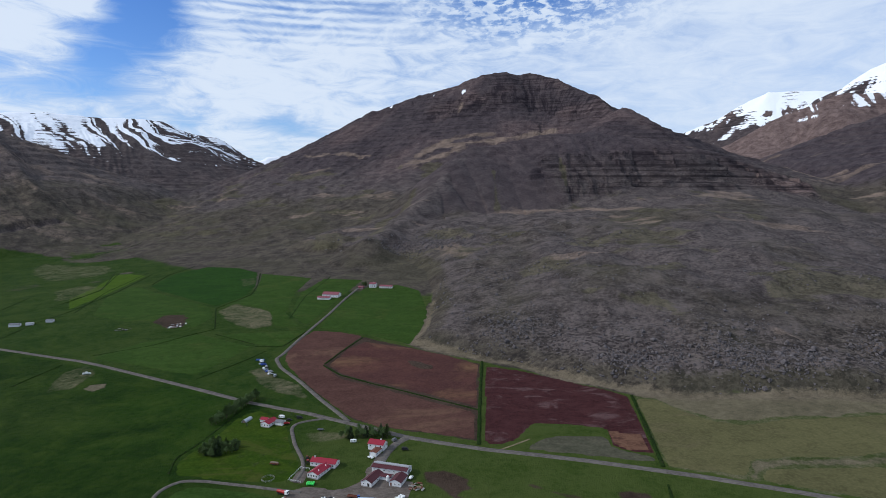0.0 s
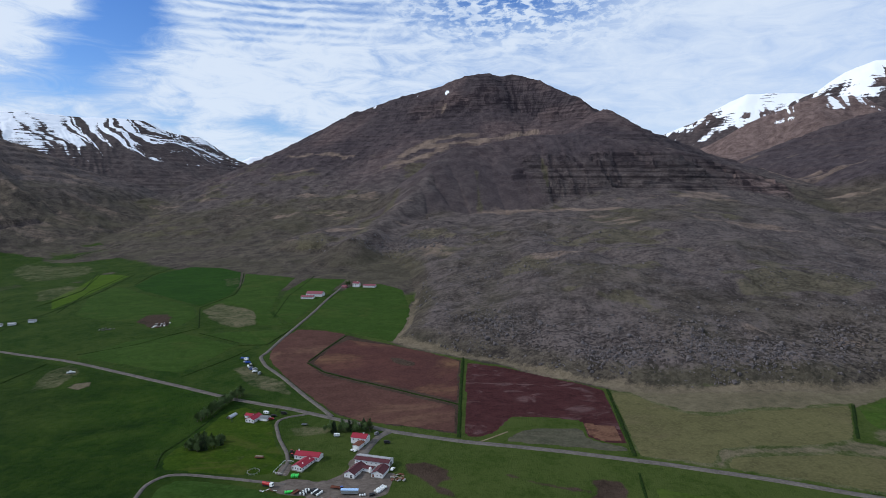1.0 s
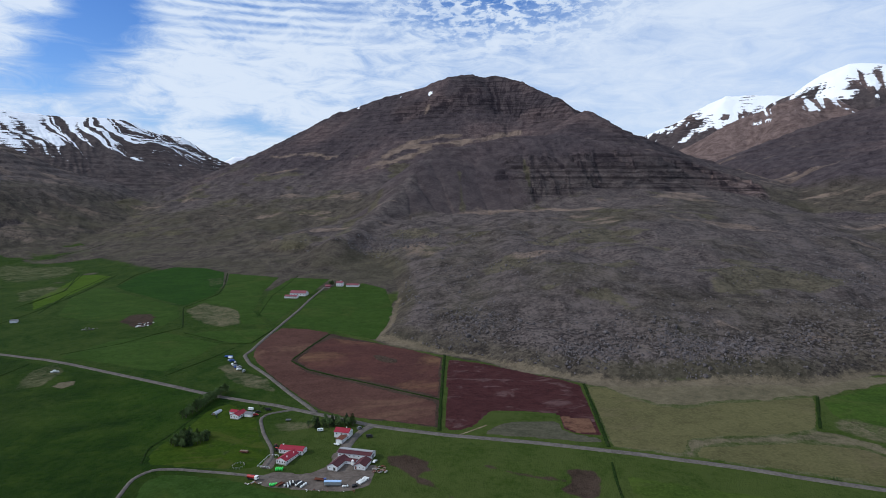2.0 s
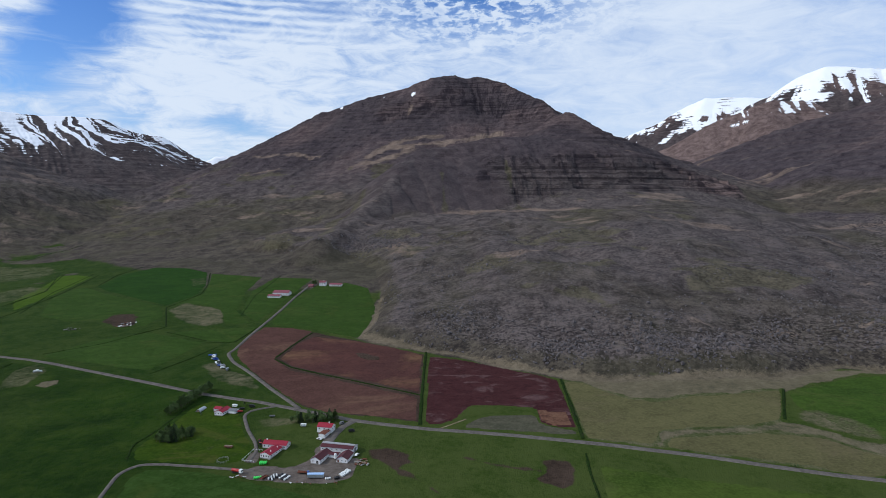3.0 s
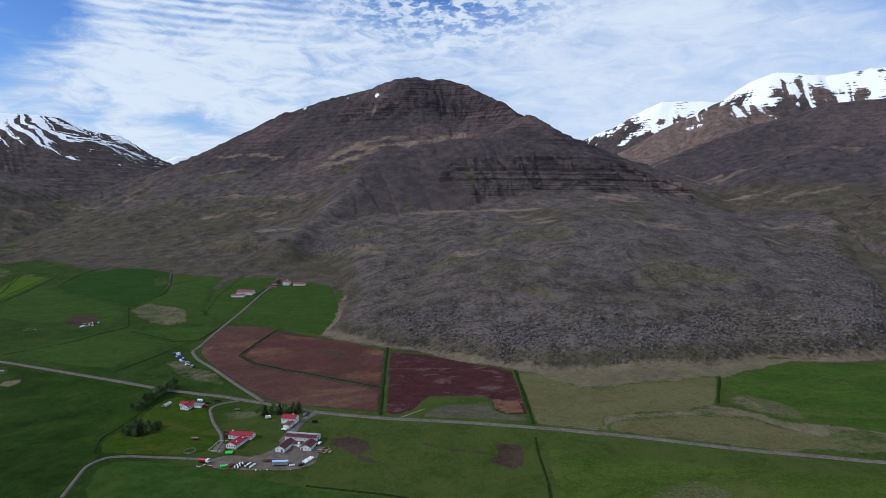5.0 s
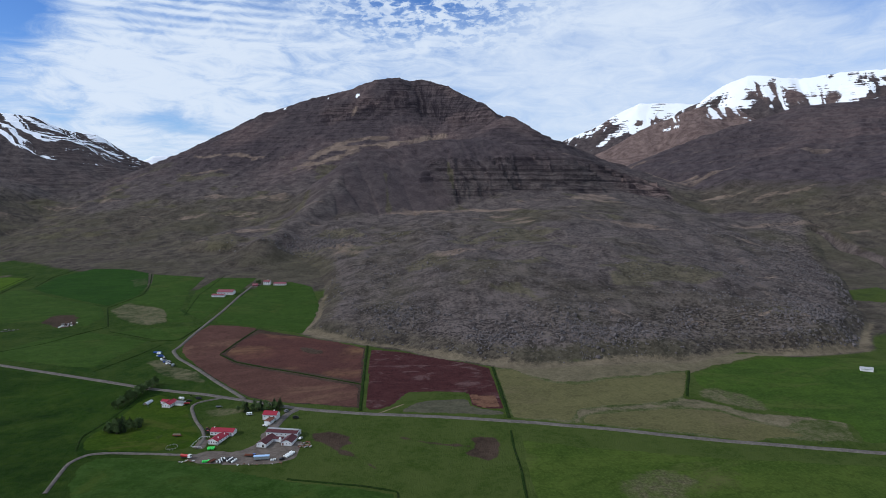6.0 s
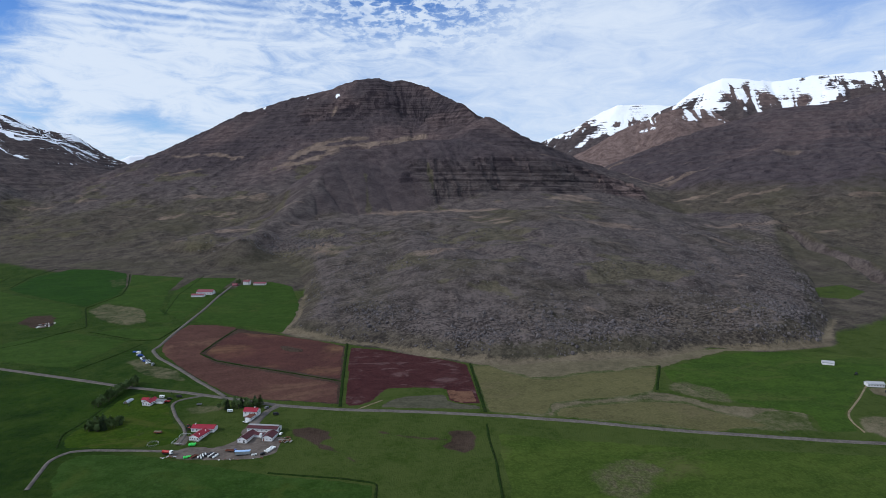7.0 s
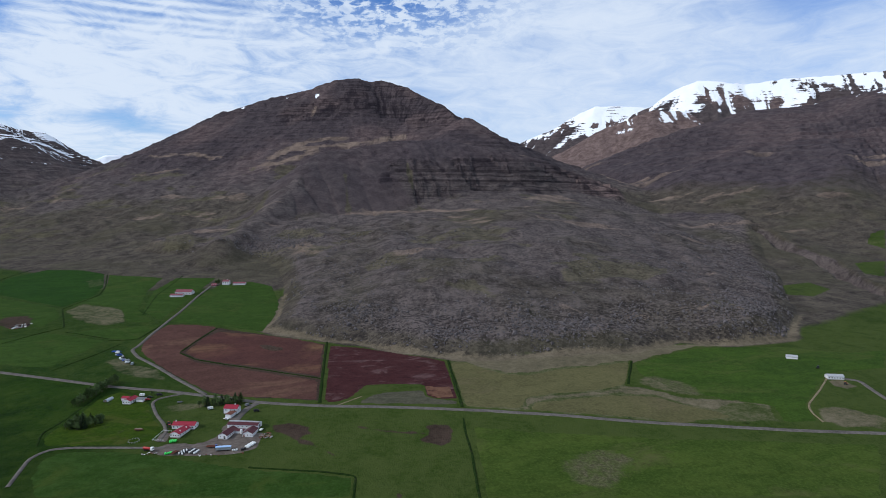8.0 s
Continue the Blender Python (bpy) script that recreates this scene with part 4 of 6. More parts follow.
DITCHES = [
    [(-28, 641.3), (-24.7, 522.7), (-21.8, 450.3)],
    [(-194, 620.7), (-168, 593), (-126.4, 569.1), (-75.8, 541.6), (-25.7, 514.1)],
    [(-176.1, 720.8), (-185.8, 676.5), (-194, 624.6)],
    [(109.5, 554), (108, 486.1), (106.3, 424.7)],
    [(103.6, 401.4), (101.1, 371.9), (100.3, 335.4), (97, 300), (95, 272)],
    [(308.1, 522.4), (276.3, 458)],
    [(-474, 647), (-425, 686), (-404, 725), (-381, 754), (-398, 790), (-433.3, 862.7), (-415.2, 945.4), (-431, 1010.6), (-466.7, 1107.9)],
    [(-701.7, 900.3), (-707.3, 987.3), (-777.2, 1146.9)],
    [(-234.8, 392.5), (-242.2, 415.7), (-237, 439.3), (-230.8, 500)],
    [(-490.4, 548.8), (-486.7, 614.2)],
    [(-704.9, 870.6), (-708.7, 995.8), (-796.7, 1164.9)],
    [(-63.6, 336.6), (-14.3, 324.4), (13.9, 314.8), (12.7, 284.7)],
    [(-645.6, 708.4), (-659.2, 781.3), (-655.5, 843), (-664.4, 969.5), (-693.3, 1125.6)],
    [(-778.1, 856.2), (-799.9, 938.3)],
    [(-368, 730.5), (-300.5, 692.5)],
    [(-255, 745), (-263.1, 685.8), (-296.8, 683.5)],
    [(-277, 668), (-288, 632), (-313, 577)],
    [(-318, 1065), (-319, 930), (-299, 804)],
    [(-710, 1137), (-687, 980), (-642, 838)],
    [(-950, 1497), (-970, 1410), (-984, 1324)],
    [(-638, 1185), (-650, 1110), (-635, 1027)],
]


from mathutils import geometry


def sheet(name, outline, mat, label, lift=0.16, cell=4.0, category="field", plain=False):
    """A field or yard: a sheet laid on the land inside its outline, its rim let into the soil."""
    outline = smooth_line(outline + outline[:1], 3.5)[:-1]
    xs, ys = np.array(outline).T
    outline = [(a, b) for a, b in zip(xs + 1.3 * fbm(xs, ys, 14, 3, 301), ys + 1.6 * fbm(xs, ys, 14, 3, 307))]
    xs, ys = np.array(outline).T
    gx, gy = np.meshgrid(np.arange(xs.min(), xs.max(), cell), np.arange(ys.min(), ys.max(), cell))
    gx, gy = gx.ravel() + np.tile([0, cell / 2], gx.size)[:gx.size] * 0, gy.ravel()
    keep = inside(gx, gy, outline) & (line_distance(gx, gy, outline + outline[:1]) > 1.2)
    pts = [Vector(p) for p in outline] + [Vector((a, b)) for a, b in zip(gx[keep], gy[keep])]
    n = len(outline)
    co, _, faces, *_ = geometry.delaunay_2d_cdt(pts, [], [list(range(n))], 1, 0.01)
    co = np.array([tuple(v) for v in co])
    rim = ramp(0.0, 1.1, line_distance(co[:, 0], co[:, 1], outline + outline[:1]))
    z = land(co[:, 0], co[:, 1]) - 0.12 + (lift + 0.12) * rim
    me = bpy.data.meshes.new(name)
    me.from_pydata(np.column_stack([co, z]).tolist(), [], [f if ccw(co, f) else f[::-1] for f in faces])
    me.materials.append(mat)
    for p in me.polygons:
        p.use_smooth = True
    for key, v in zip(("straw", "dirt"), worn(co[:, 0], co[:, 1])):
        v = v * (0 if plain else 1)
        me.attributes.new(key, "FLOAT", "POINT").data.foreach_set("value", v.astype(np.float32))
    return tagged(new(name, me), label, category, kind="structure")


def ccw(co, f):
    a, b, c = co[f[0]], co[f[1]], co[f[2]]
    return (b[0] - a[0]) * (c[1] - a[1]) - (b[1] - a[1]) * (c[0] - a[0]) > 0


def smooth_line(line, step):
    """Points every few metres along a soft curve through the line's corners."""
    p = np.array(line, float)
    seg = np.hypot(*np.diff(p, axis=0).T)
    u = np.concatenate([[0], np.cumsum(seg)])
    grid = np.linspace(0, u[-1], max(3, int(u[-1] / step)))
    closed = np.allclose(p[0], p[-1])
    q = np.stack([np.interp(grid, u, p[:, 0]), np.interp(grid, u, p[:, 1])], -1)
    for _ in range(1):
        if closed:
            q[:-1] = 0.25 * np.roll(q[:-1], 1, 0) + 0.5 * q[:-1] + 0.25 * np.roll(q[:-1], -1, 0)
            q[-1] = q[0]
        else:
            q[1:-1] = 0.25 * q[:-2] + 0.5 * q[1:-1] + 0.25 * q[2:]
    return [tuple(v) for v in q]


def ribbon(name, line, width, mat, label, profile, category, step=5.0, ragged=0.0):
    """A road, lane or ditch along a line; profile: rows of (share of the half width, height)."""
    q = np.array(smooth_line(line, step))
    d = np.gradient(q, axis=0)
    side = np.stack([-d[:, 1], d[:, 0]], -1) / np.hypot(*d.T)[:, None]
    rows = []
    for k, (share, height) in enumerate(profile):
        w = share * width / 2 * (1 + ragged * fbm(q[:, 0], q[:, 1] + 50 * k, 12, 3, 7))
        e = q + side * w[:, None]
        rows.append(np.column_stack([e, land(e[:, 0], e[:, 1]) + height * (1 + ragged * fbm(e[:, 0], e[:, 1], 7, 2, 9))]))
    n, m = len(q), len(profile)
    v = np.stack(rows, 1).reshape(-1, 3)
    i = np.arange(n * m).reshape(n, m)
    f = np.stack([i[:-1, :-1], i[:-1, 1:], i[1:, 1:], i[1:, :-1]], -1).reshape(-1, 4)
    return tagged(new(name, mesh_from(name, v, f[:, ::-1], mat)), label, category, kind="structure")


def tagged_fields():
    rows = [
        ("field", TILLED_LONG, SOIL_LONG, "freshly tilled reddish-brown field with smooth harrowed soil"),
        ("field", TILLED_UPPER, SOIL_UPPER, "tilled dark red field with pale sandy streaks"),
        ("field", TILLED_STUBBLE, SOIL_STUBBLE, "ploughed dark maroon field with pale furrow marks"),
        ("field", FALLOW, FALLOW_MAT, "grey-green fallow strip beside the gravel road"),
        ("field", HAY_OLIVE, OLIVE, "pale olive hay field below the rock slide"),
        ("field", HAY_LOWER, OLIVE, "pale olive hay field along the road"),
        ("field", HAY_RIGHT, GREEN_EAST, "green hay meadow at the foot of the slide"),
        ("field", GRASS_DARK, GREEN_DEEP, "deep green hay meadow"),
        ("field", GRASS_STRIP, GREEN_BRIGHT, "narrow bright green meadow beside a stream"),
        ("field", GRASS_WEST, GREEN_MID, "green hay meadow between ditches"),
        ("field", GRASS_MID, GREEN_MID, "wide light green hay meadow beside the road"),
        ("field", GRASS_LANE, GREEN_MID, "light green meadow beside the farm road"),
        ("field", GRASS_NORTH, GREEN_MID, "light green meadow around a stony knoll"),
        ("field", GRASS_BARN, GREEN_MID, "green meadow beside the far barn"),
        ("field", GRASS_EAST, GREEN_MID, "green meadow under the rock slide"),
        ("field", GRASS_FARM, GREEN_FARM, "yellowish-green grazed paddock beside the farm"),
        ("field", GRASS_FRONT, GREEN_FRONT, "light green mown meadow in front of the farm"),
        ("field", GRASS_SOUTH, GREEN_SOUTH, "broad green pasture south of the road"),
    ]
    for name, outline, mat, label in rows:
        sheet(name, outline, mat, label, plain=mat in (OLIVE, SOIL_LONG, SOIL_UPPER))
    sheet("farmyard", YARD, YARD_MAT, "grey gravel farmyard between the barns", 0.22, 4.0, "yard")
    sheet("paved_pen", PAVED_PEN, YARD_MAT, "grey concrete slab beside the red-roofed house", 0.3, 4.0, "yard")


SOFT += [(OLIVE_ZONE, "straw", 0.55, 3), (TILLED_ZONE, "dirt", 0.95, 2), (KNOLL, "straw", 0.6, 6), (DIRT_PATCH, "dirt", 0.95, 4), (MUD_PATCH, "dirt", 0.95, 5), (DRY_RING, "straw", 0.62, 9), (RUIN_DIRT, "dirt", 0.8, 5),
         (DRY_STRIP, "straw", 1.1, 4), (DRY_BANK, "straw", 0.8, 3), (BROWN_PATCH, "straw", 0.65, 6), (HUT_GRAVEL, "straw", 1.0, 2), (SCRAP_GROUND, "straw", 0.6, 6), (BOAT_GROUND, "straw", 0.9, 3),
         (LANE_DIRT, "straw", 0.55, 6), (EDGE_A, "dirt", 0.7, 3), (EDGE_B, "dirt", 0.7, 3), (EDGE_C, "dirt", 0.7, 2), (FARM_WORN, "straw", 0.32, 6), (HILL_BROWN, "straw", 0.5, 12), (STREAM_BROWN, "straw", 0.5, 10),
         (SLOPE_WORN, "straw", 0.5, 5), (EAST_WORN, "straw", 0.75, 6), (GRASS_STRAW, "straw", 0.5, 4)]
build_land()
tagged_fields()
sheet("bare_soil", BARE_PATCH, SOIL_BARE, "bare orange-brown soil patch in the field corner", 0.3, 4.0, "field", plain=True)
sheet("grass_island", SOIL_ISLE, ISLE_MAT, "small unploughed green island in the soil", 0.8, 3.0, "field")
ROAD = ((-1.25, -0.3), (-1.0, 0.42), (0, 0.55), (1.0, 0.42), (1.25, -0.3))
for line, width, label in ((MAIN_ROAD, 4.6, "grey gravel main road along the valley"), (FARM_ROAD, 3.6, "gravel farm road curving up to the far farm"),
                           (DRIVE, 5.5, "gravel driveway to the farmyard"), (LANE, 2.6, "narrow gravel lane to the red-roofed house"),
                           (LOWER_LANE, 2.6, "narrow gravel lane along the meadow"), (HUT_LANE, 4.0, "gravel lane to the white sheds")):
    ribbon("road", line, width, GRAVEL, label, ROAD, "road")
for line, width in ((HUT_PATH, 2.0), (GATE_TRACK, 1.8)):
    ribbon("path", line, width, STRAW, "worn straw-coloured track through the meadow", ((-1.0, -0.1), (-0.6, 0.3), (0.6, 0.3), (1.0, -0.1)), "path", 4.0, 0.5)
BANK = ((-1.0, -0.1), (-0.6, 0.8), (0, 0.3), (0.55, 0.9), (1.0, -0.1))
LOW_BANK = ((-1.0, -0.1), (-0.7, 0.45), (0, 0.12), (0.65, 0.5), (1.0, -0.1))
for n, line in enumerate(DITCHES):
    tall = n in (0, 3, 5)
    ribbon("ditch", line, 2.8 if tall else 2.0, DITCH_MAT, "overgrown drainage ditch with dark tall grass" if tall else "narrow drainage ditch between meadows", BANK if tall else LOW_BANK, "ditch", 3.0, 0.6)


# ---- buildings and small things ----
WHITE = plain_material("white_render", (0.62, 0.63, 0.64), 0.7, 0.12, 0.5)
RED_ROOF = plain_material("red_sheet_roof", (0.25, 0.012, 0.030), 0.7, 0.15, 0.5, 0.0, 4.0)
MAROON_ROOF = plain_material("maroon_sheet_roof", (0.072, 0.016, 0.021), 0.75, 0.22, 0.4, 0.0, 4.0)
PALE_ROOF = plain_material("pale_sheet_roof", (0.36, 0.365, 0.38), 0.5, 0.25, 0.5, 0.0, 4.0)
PINK_ROOF = plain_material("faded_red_roof", (0.20, 0.060, 0.075), 0.75, 0.25, 0.4, 0.0, 4.0)
GREY_ROOF = plain_material("grey_sheet_roof", (0.14, 0.145, 0.155), 0.6, 0.2, 0.5, 0.0, 4.0)
GLASS = plain_material("window_glass", (0.03, 0.035, 0.04), 0.12, 0.05)
DARK = plain_material("dark_rubber", (0.02, 0.02, 0.02), 0.7, 0.1)
CONCRETE = plain_material("concrete", (0.30, 0.29, 0.27), 0.9, 0.3, 0.7)
STEEL = plain_material("galvanised_steel", (0.42, 0.45, 0.48), 0.4, 0.2, 0.8, 0.6)
RUST = plain_material("rusty_steel", (0.14, 0.045, 0.025), 0.85, 0.3, 1.0)
WOOD = plain_material("weathered_wood", (0.20, 0.15, 0.11), 0.9, 0.3, 1.5)
BLUE_SHEET = plain_material("pale_blue_sheet", (0.34, 0.50, 0.74), 0.45, 0.15, 0.6, 0.0, 3.0)
BLUE = plain_material("blue_paint", (0.03, 0.08, 0.34), 0.4, 0.15)
RED = plain_material("red_paint", (0.36, 0.02, 0.02), 0.4, 0.15)
ORANGE = plain_material("orange_paint", (0.55, 0.16, 0.03), 0.45, 0.2)
WRAP_WHITE = plain_material("white_wrap", (0.74, 0.76, 0.74), 0.35, 0.1)
WRAP_BLACK = plain_material("black_wrap", (0.018, 0.019, 0.022), 0.3, 0.1)
WRAP_GREEN = plain_material("green_wrap", (0.07, 0.62, 0.10), 0.35, 0.1)
BARK = plain_material("bark", (0.07, 0.055, 0.042), 0.95, 0.3, 2.0)
LEAF = plain_material("leaf", (0.054, 0.094, 0.021), 0.8, 0.35, 0.9)
LEAF_DARK = plain_material("conifer_needles", (0.020, 0.040, 0.012), 0.85, 0.3, 0.9)
STONE = field_material("slide_stone", (0.060, 0.053, 0.055), (0.135, 0.122, 0.122), (0.045, 0.040, 0.034), 0.25)


GRID_X, GRID_Y = np.arange(-720, 560, 4.0), np.arange(320, 1060, 4.0)
GRID = land(*(v.ravel() for v in np.meshgrid(GRID_X, GRID_Y, indexing="ij"))).reshape(len(GRID_X), len(GRID_Y))


def height_at(x, y):
    """The farmland's height, between the points of a four-metre grid."""
    u, v = (x - GRID_X[0]) / 4, (y - GRID_Y[0]) / 4
    i, j = int(u), int(v)
    a, b = u - i, v - j
    return float((GRID[i, j] * (1 - a) + GRID[i + 1, j] * a) * (1 - b) + (GRID[i, j + 1] * (1 - a) + GRID[i + 1, j + 1] * a) * b)


def part(name, bm, mat, parent=None, label="", smooth=False):
    me = bpy.data.meshes.new(name)
    bmesh.ops.recalc_face_normals(bm, faces=bm.faces)
    bm.to_mesh(me)
    bm.free()
    me.materials.append(mat)
    if smooth:
        for p in me.polygons:
            p.use_smooth = True
    ob = new(name, me)
    ob.parent = parent
    return tagged(ob, label)


def thing(name, x, y, turn, label, category, group="", sink=0.0, lift=None):
    ob = new(name)
    ob.empty_display_size = 0.5
    ob.matrix_basis = pose(x, y, (height_at(x, y) if lift is None else lift) - sink, 0, 0, turn)
    return tagged(ob, label, category, group)


def add_box(bm, x0, x1, y0, y1, z0, z1, bevel=0.0):
    r = bmesh.ops.create_cube(bm, size=1)
    m = Matrix.Translation(((x0 + x1) / 2, (y0 + y1) / 2, (z0 + z1) / 2)) @ Matrix.Diagonal((x1 - x0, y1 - y0, z1 - z0, 1))
    bmesh.ops.transform(bm, matrix=m, verts=r["verts"])
    if bevel:
        edges = {e for v in r["verts"] for e in v.link_edges}
        bmesh.ops.bevel(bm, geom=list(edges), offset=bevel, segments=2, affect="EDGES", profile=0.5)
    return bm


def box(*args, **kw):
    return add_box(bmesh.new(), *args, **kw)


def add_tube(bm, a, b, r0, r1=None, sides=8):
    a, b = Vector(a), Vector(b)
    r = bmesh.ops.create_cone(bm, cap_ends=True, segments=sides, radius1=r0, radius2=r0 if r1 is None else r1, depth=(b - a).length)
    m = Matrix.Translation((a + b) / 2) @ (b - a).to_track_quat("Z", "Y").to_matrix().to_4x4()
    bmesh.ops.transform(bm, matrix=m, verts=r["verts"])
    return bm


def tube(*args, **kw):
    return add_tube(bmesh.new(), *args, **kw)


def gable_walls(l, w, h, rise, thick=0.25):
    """Four walls with pointed ends, the ridge along x, as a hollow shell."""
    bm = bmesh.new()
    for k, (a, b) in enumerate(((l / 2, w / 2), (l / 2 - thick, w / 2 - thick))):
        rows = [(-a, -b, -0.6), (a, -b, -0.6), (a, b, -0.6), (-a, b, -0.6), (-a, -b, h), (a, -b, h), (a, b, h), (-a, b, h), (-a, 0, h + rise * b / (w / 2)), (a, 0, h + rise * b / (w / 2))]
        v = [bm.verts.new(p) for p in rows]
        for f in ((0, 1, 5, 4), (2, 3, 7, 6), (1, 2, 6, 9, 5), (3, 0, 4, 8, 7)):
            bm.faces.new([v[i] for i in f])
        if k == 0:
            outer = v
    inner = v
    for i, j in ((4, 5), (5, 9), (9, 6), (6, 7), (7, 8), (8, 4)):
        bm.faces.new((outer[i], outer[j], inner[j], inner[i]))
    return bm


def roof_slope(l, w, h, rise, side, over=0.35, thick=0.14):
    """One pitch of a gable roof, with overhang and thickness."""
    bm = bmesh.new()
    a, k = l / 2 + over, rise / (w / 2)
    rows = []
    for t in (0.02, 0.02 + thick):
        rows += [(-a, 0, h + rise + t), (a, 0, h + rise + t), (a, side * (w / 2 + over), h - k * over + t), (-a, side * (w / 2 + over), h - k * over + t)]
    v = [bm.verts.new(p) for p in rows]
    for f in ((0, 1, 2, 3), (7, 6, 5, 4), (0, 4, 5, 1), (1, 5, 6, 2), (2, 6, 7, 3), (3, 7, 4, 0)):
        bm.faces.new([v[i] for i in f])
    return bm


def window_on(owner, x, y, z, w, h, along_x, out, name="window"):
    """A window or door set 6 cm proud of a wall, with its pane."""
    bm, d = bmesh.new(), 0.07
    for u0, u1, z0, z1 in ((-w / 2, w / 2, -h / 2, -h / 2 + d), (-w / 2, w / 2, h / 2 - d, h / 2), (-w / 2, -w / 2 + d, -h / 2, h / 2), (w / 2 - d, w / 2, -h / 2, h / 2)):
        if along_x:
            add_box(bm, x + u0, x + u1, min(y, y + out * 0.08), max(y, y + out * 0.08), z + z0, z + z1)
        else:
            add_box(bm, min(x, x + out * 0.08), max(x, x + out * 0.08), y + u0, y + u1, z + z0, z + z1)
    fr = part(name, bm, WHITE, owner)
    e = 0.03 * out
    w, h = w - 0.12, h - 0.12
    if along_x:
        part("pane", box(x - w / 2, x + w / 2, min(y + e * 0.2, y + e), max(y + e * 0.2, y + e), z - h / 2, z + h / 2), GLASS, fr)
    else:
        part("pane", box(min(x + e * 0.2, x + e), max(x + e * 0.2, x + e), y - w / 2, y + w / 2, z - h / 2, z + h / 2), GLASS, fr)


def building(name, corner, turn, l, w, h, rise, roofs, label, ridge="x", openings=(), chimney=None, doors=(), category="house", wall_mat=None, skylights=0):
    """A gabled building. corner: its near left corner; l runs along turn, w away from it. openings: rows of (side, number, width, height, sill)."""
    a = radians(turn)
    cx = corner[0] + math.cos(a) * l / 2 - math.sin(a) * w / 2
    cy = corner[1] + math.sin(a) * l / 2 + math.cos(a) * w / 2
    if ridge == "y":
        l, w, turn = w, l, turn + 90
    ob = thing(name, cx, cy, turn, label, category)
    wall_mat = wall_mat or WHITE
    part("wall", gable_walls(l, w, h, rise), wall_mat, ob)
    part("foundation", box(-l / 2 - 0.06, l / 2 + 0.06, -w / 2 - 0.06, w / 2 + 0.06, -1.2, 0.15), CONCRETE, ob)
    for side, mat in zip((-1, 1), roofs):
        part("roof", roof_slope(l, w, h, rise, side), mat, ob)
    part("ridge_cap", tube((-l / 2 - 0.36, 0, h + rise + 0.17), (l / 2 + 0.36, 0, h + rise + 0.17), 0.13, sides=6), roofs[0], ob)
    for side in (-1, 1):
        e = side * (w / 2 + 0.42)
        part("gutter", tube((-l / 2 - 0.3, e, h - 0.1), (l / 2 + 0.3, e, h - 0.1), 0.08, sides=6), STEEL, ob)
    for side, n, ww, hh, sill in openings:
        for k in range(n):
            if side in "fb":
                out = -1 if side == "f" else 1
                window_on(ob, -l / 2 + l * (k + 0.5) / n, out * w / 2, sill + hh / 2, ww, hh, True, out)
            else:
                out = -1 if side == "l" else 1
                window_on(ob, out * l / 2, -w / 2 + w * (k + 0.5) / n, sill + hh / 2, ww, hh, False, out)
    for side, at, ww, hh, mat in doors:
        if side in "fb":
            y = (-1 if side == "f" else 1) * w / 2
            d = part("door", box(at - ww / 2, at + ww / 2, y - 0.06, y + 0.06, 0.1, hh), mat, ob)
            part("handle", box(at + ww * 0.35, at + ww * 0.42, y - 0.12, y + 0.12, 1.0, 1.12), STEEL, d)
        else:
            x = (-1 if side == "l" else 1) * l / 2
            d = part("door", box(x - 0.06, x + 0.06, at - ww / 2, at + ww / 2, 0.1, hh), mat, ob)
            part("handle", box(x - 0.12, x + 0.12, at + ww * 0.35, at + ww * 0.42, 1.0, 1.12), STEEL, d)
    if chimney:
        c = part("chimney", box(chimney[0] - 0.4, chimney[0] + 0.4, chimney[1] - 0.4, chimney[1] + 0.4, h, h + rise + 1.0, bevel=0.04), WHITE, ob)
        part("chimney_cap", box(chimney[0] - 0.5, chimney[0] + 0.5, chimney[1] - 0.5, chimney[1] + 0.5, h + rise + 1.0, h + rise + 1.12), CONCRETE, c)
    for k in range(skylights):
        x = -l / 2 + l * (k + 0.5) / skylights
        s = 0.5 * w / 2
        part("roof_vent", tube((x, -s, h + rise * 0.5), (x, -s, h + rise * 0.5 + 1.0), 0.45, 0.35, 10), WRAP_WHITE, ob)
    return ob


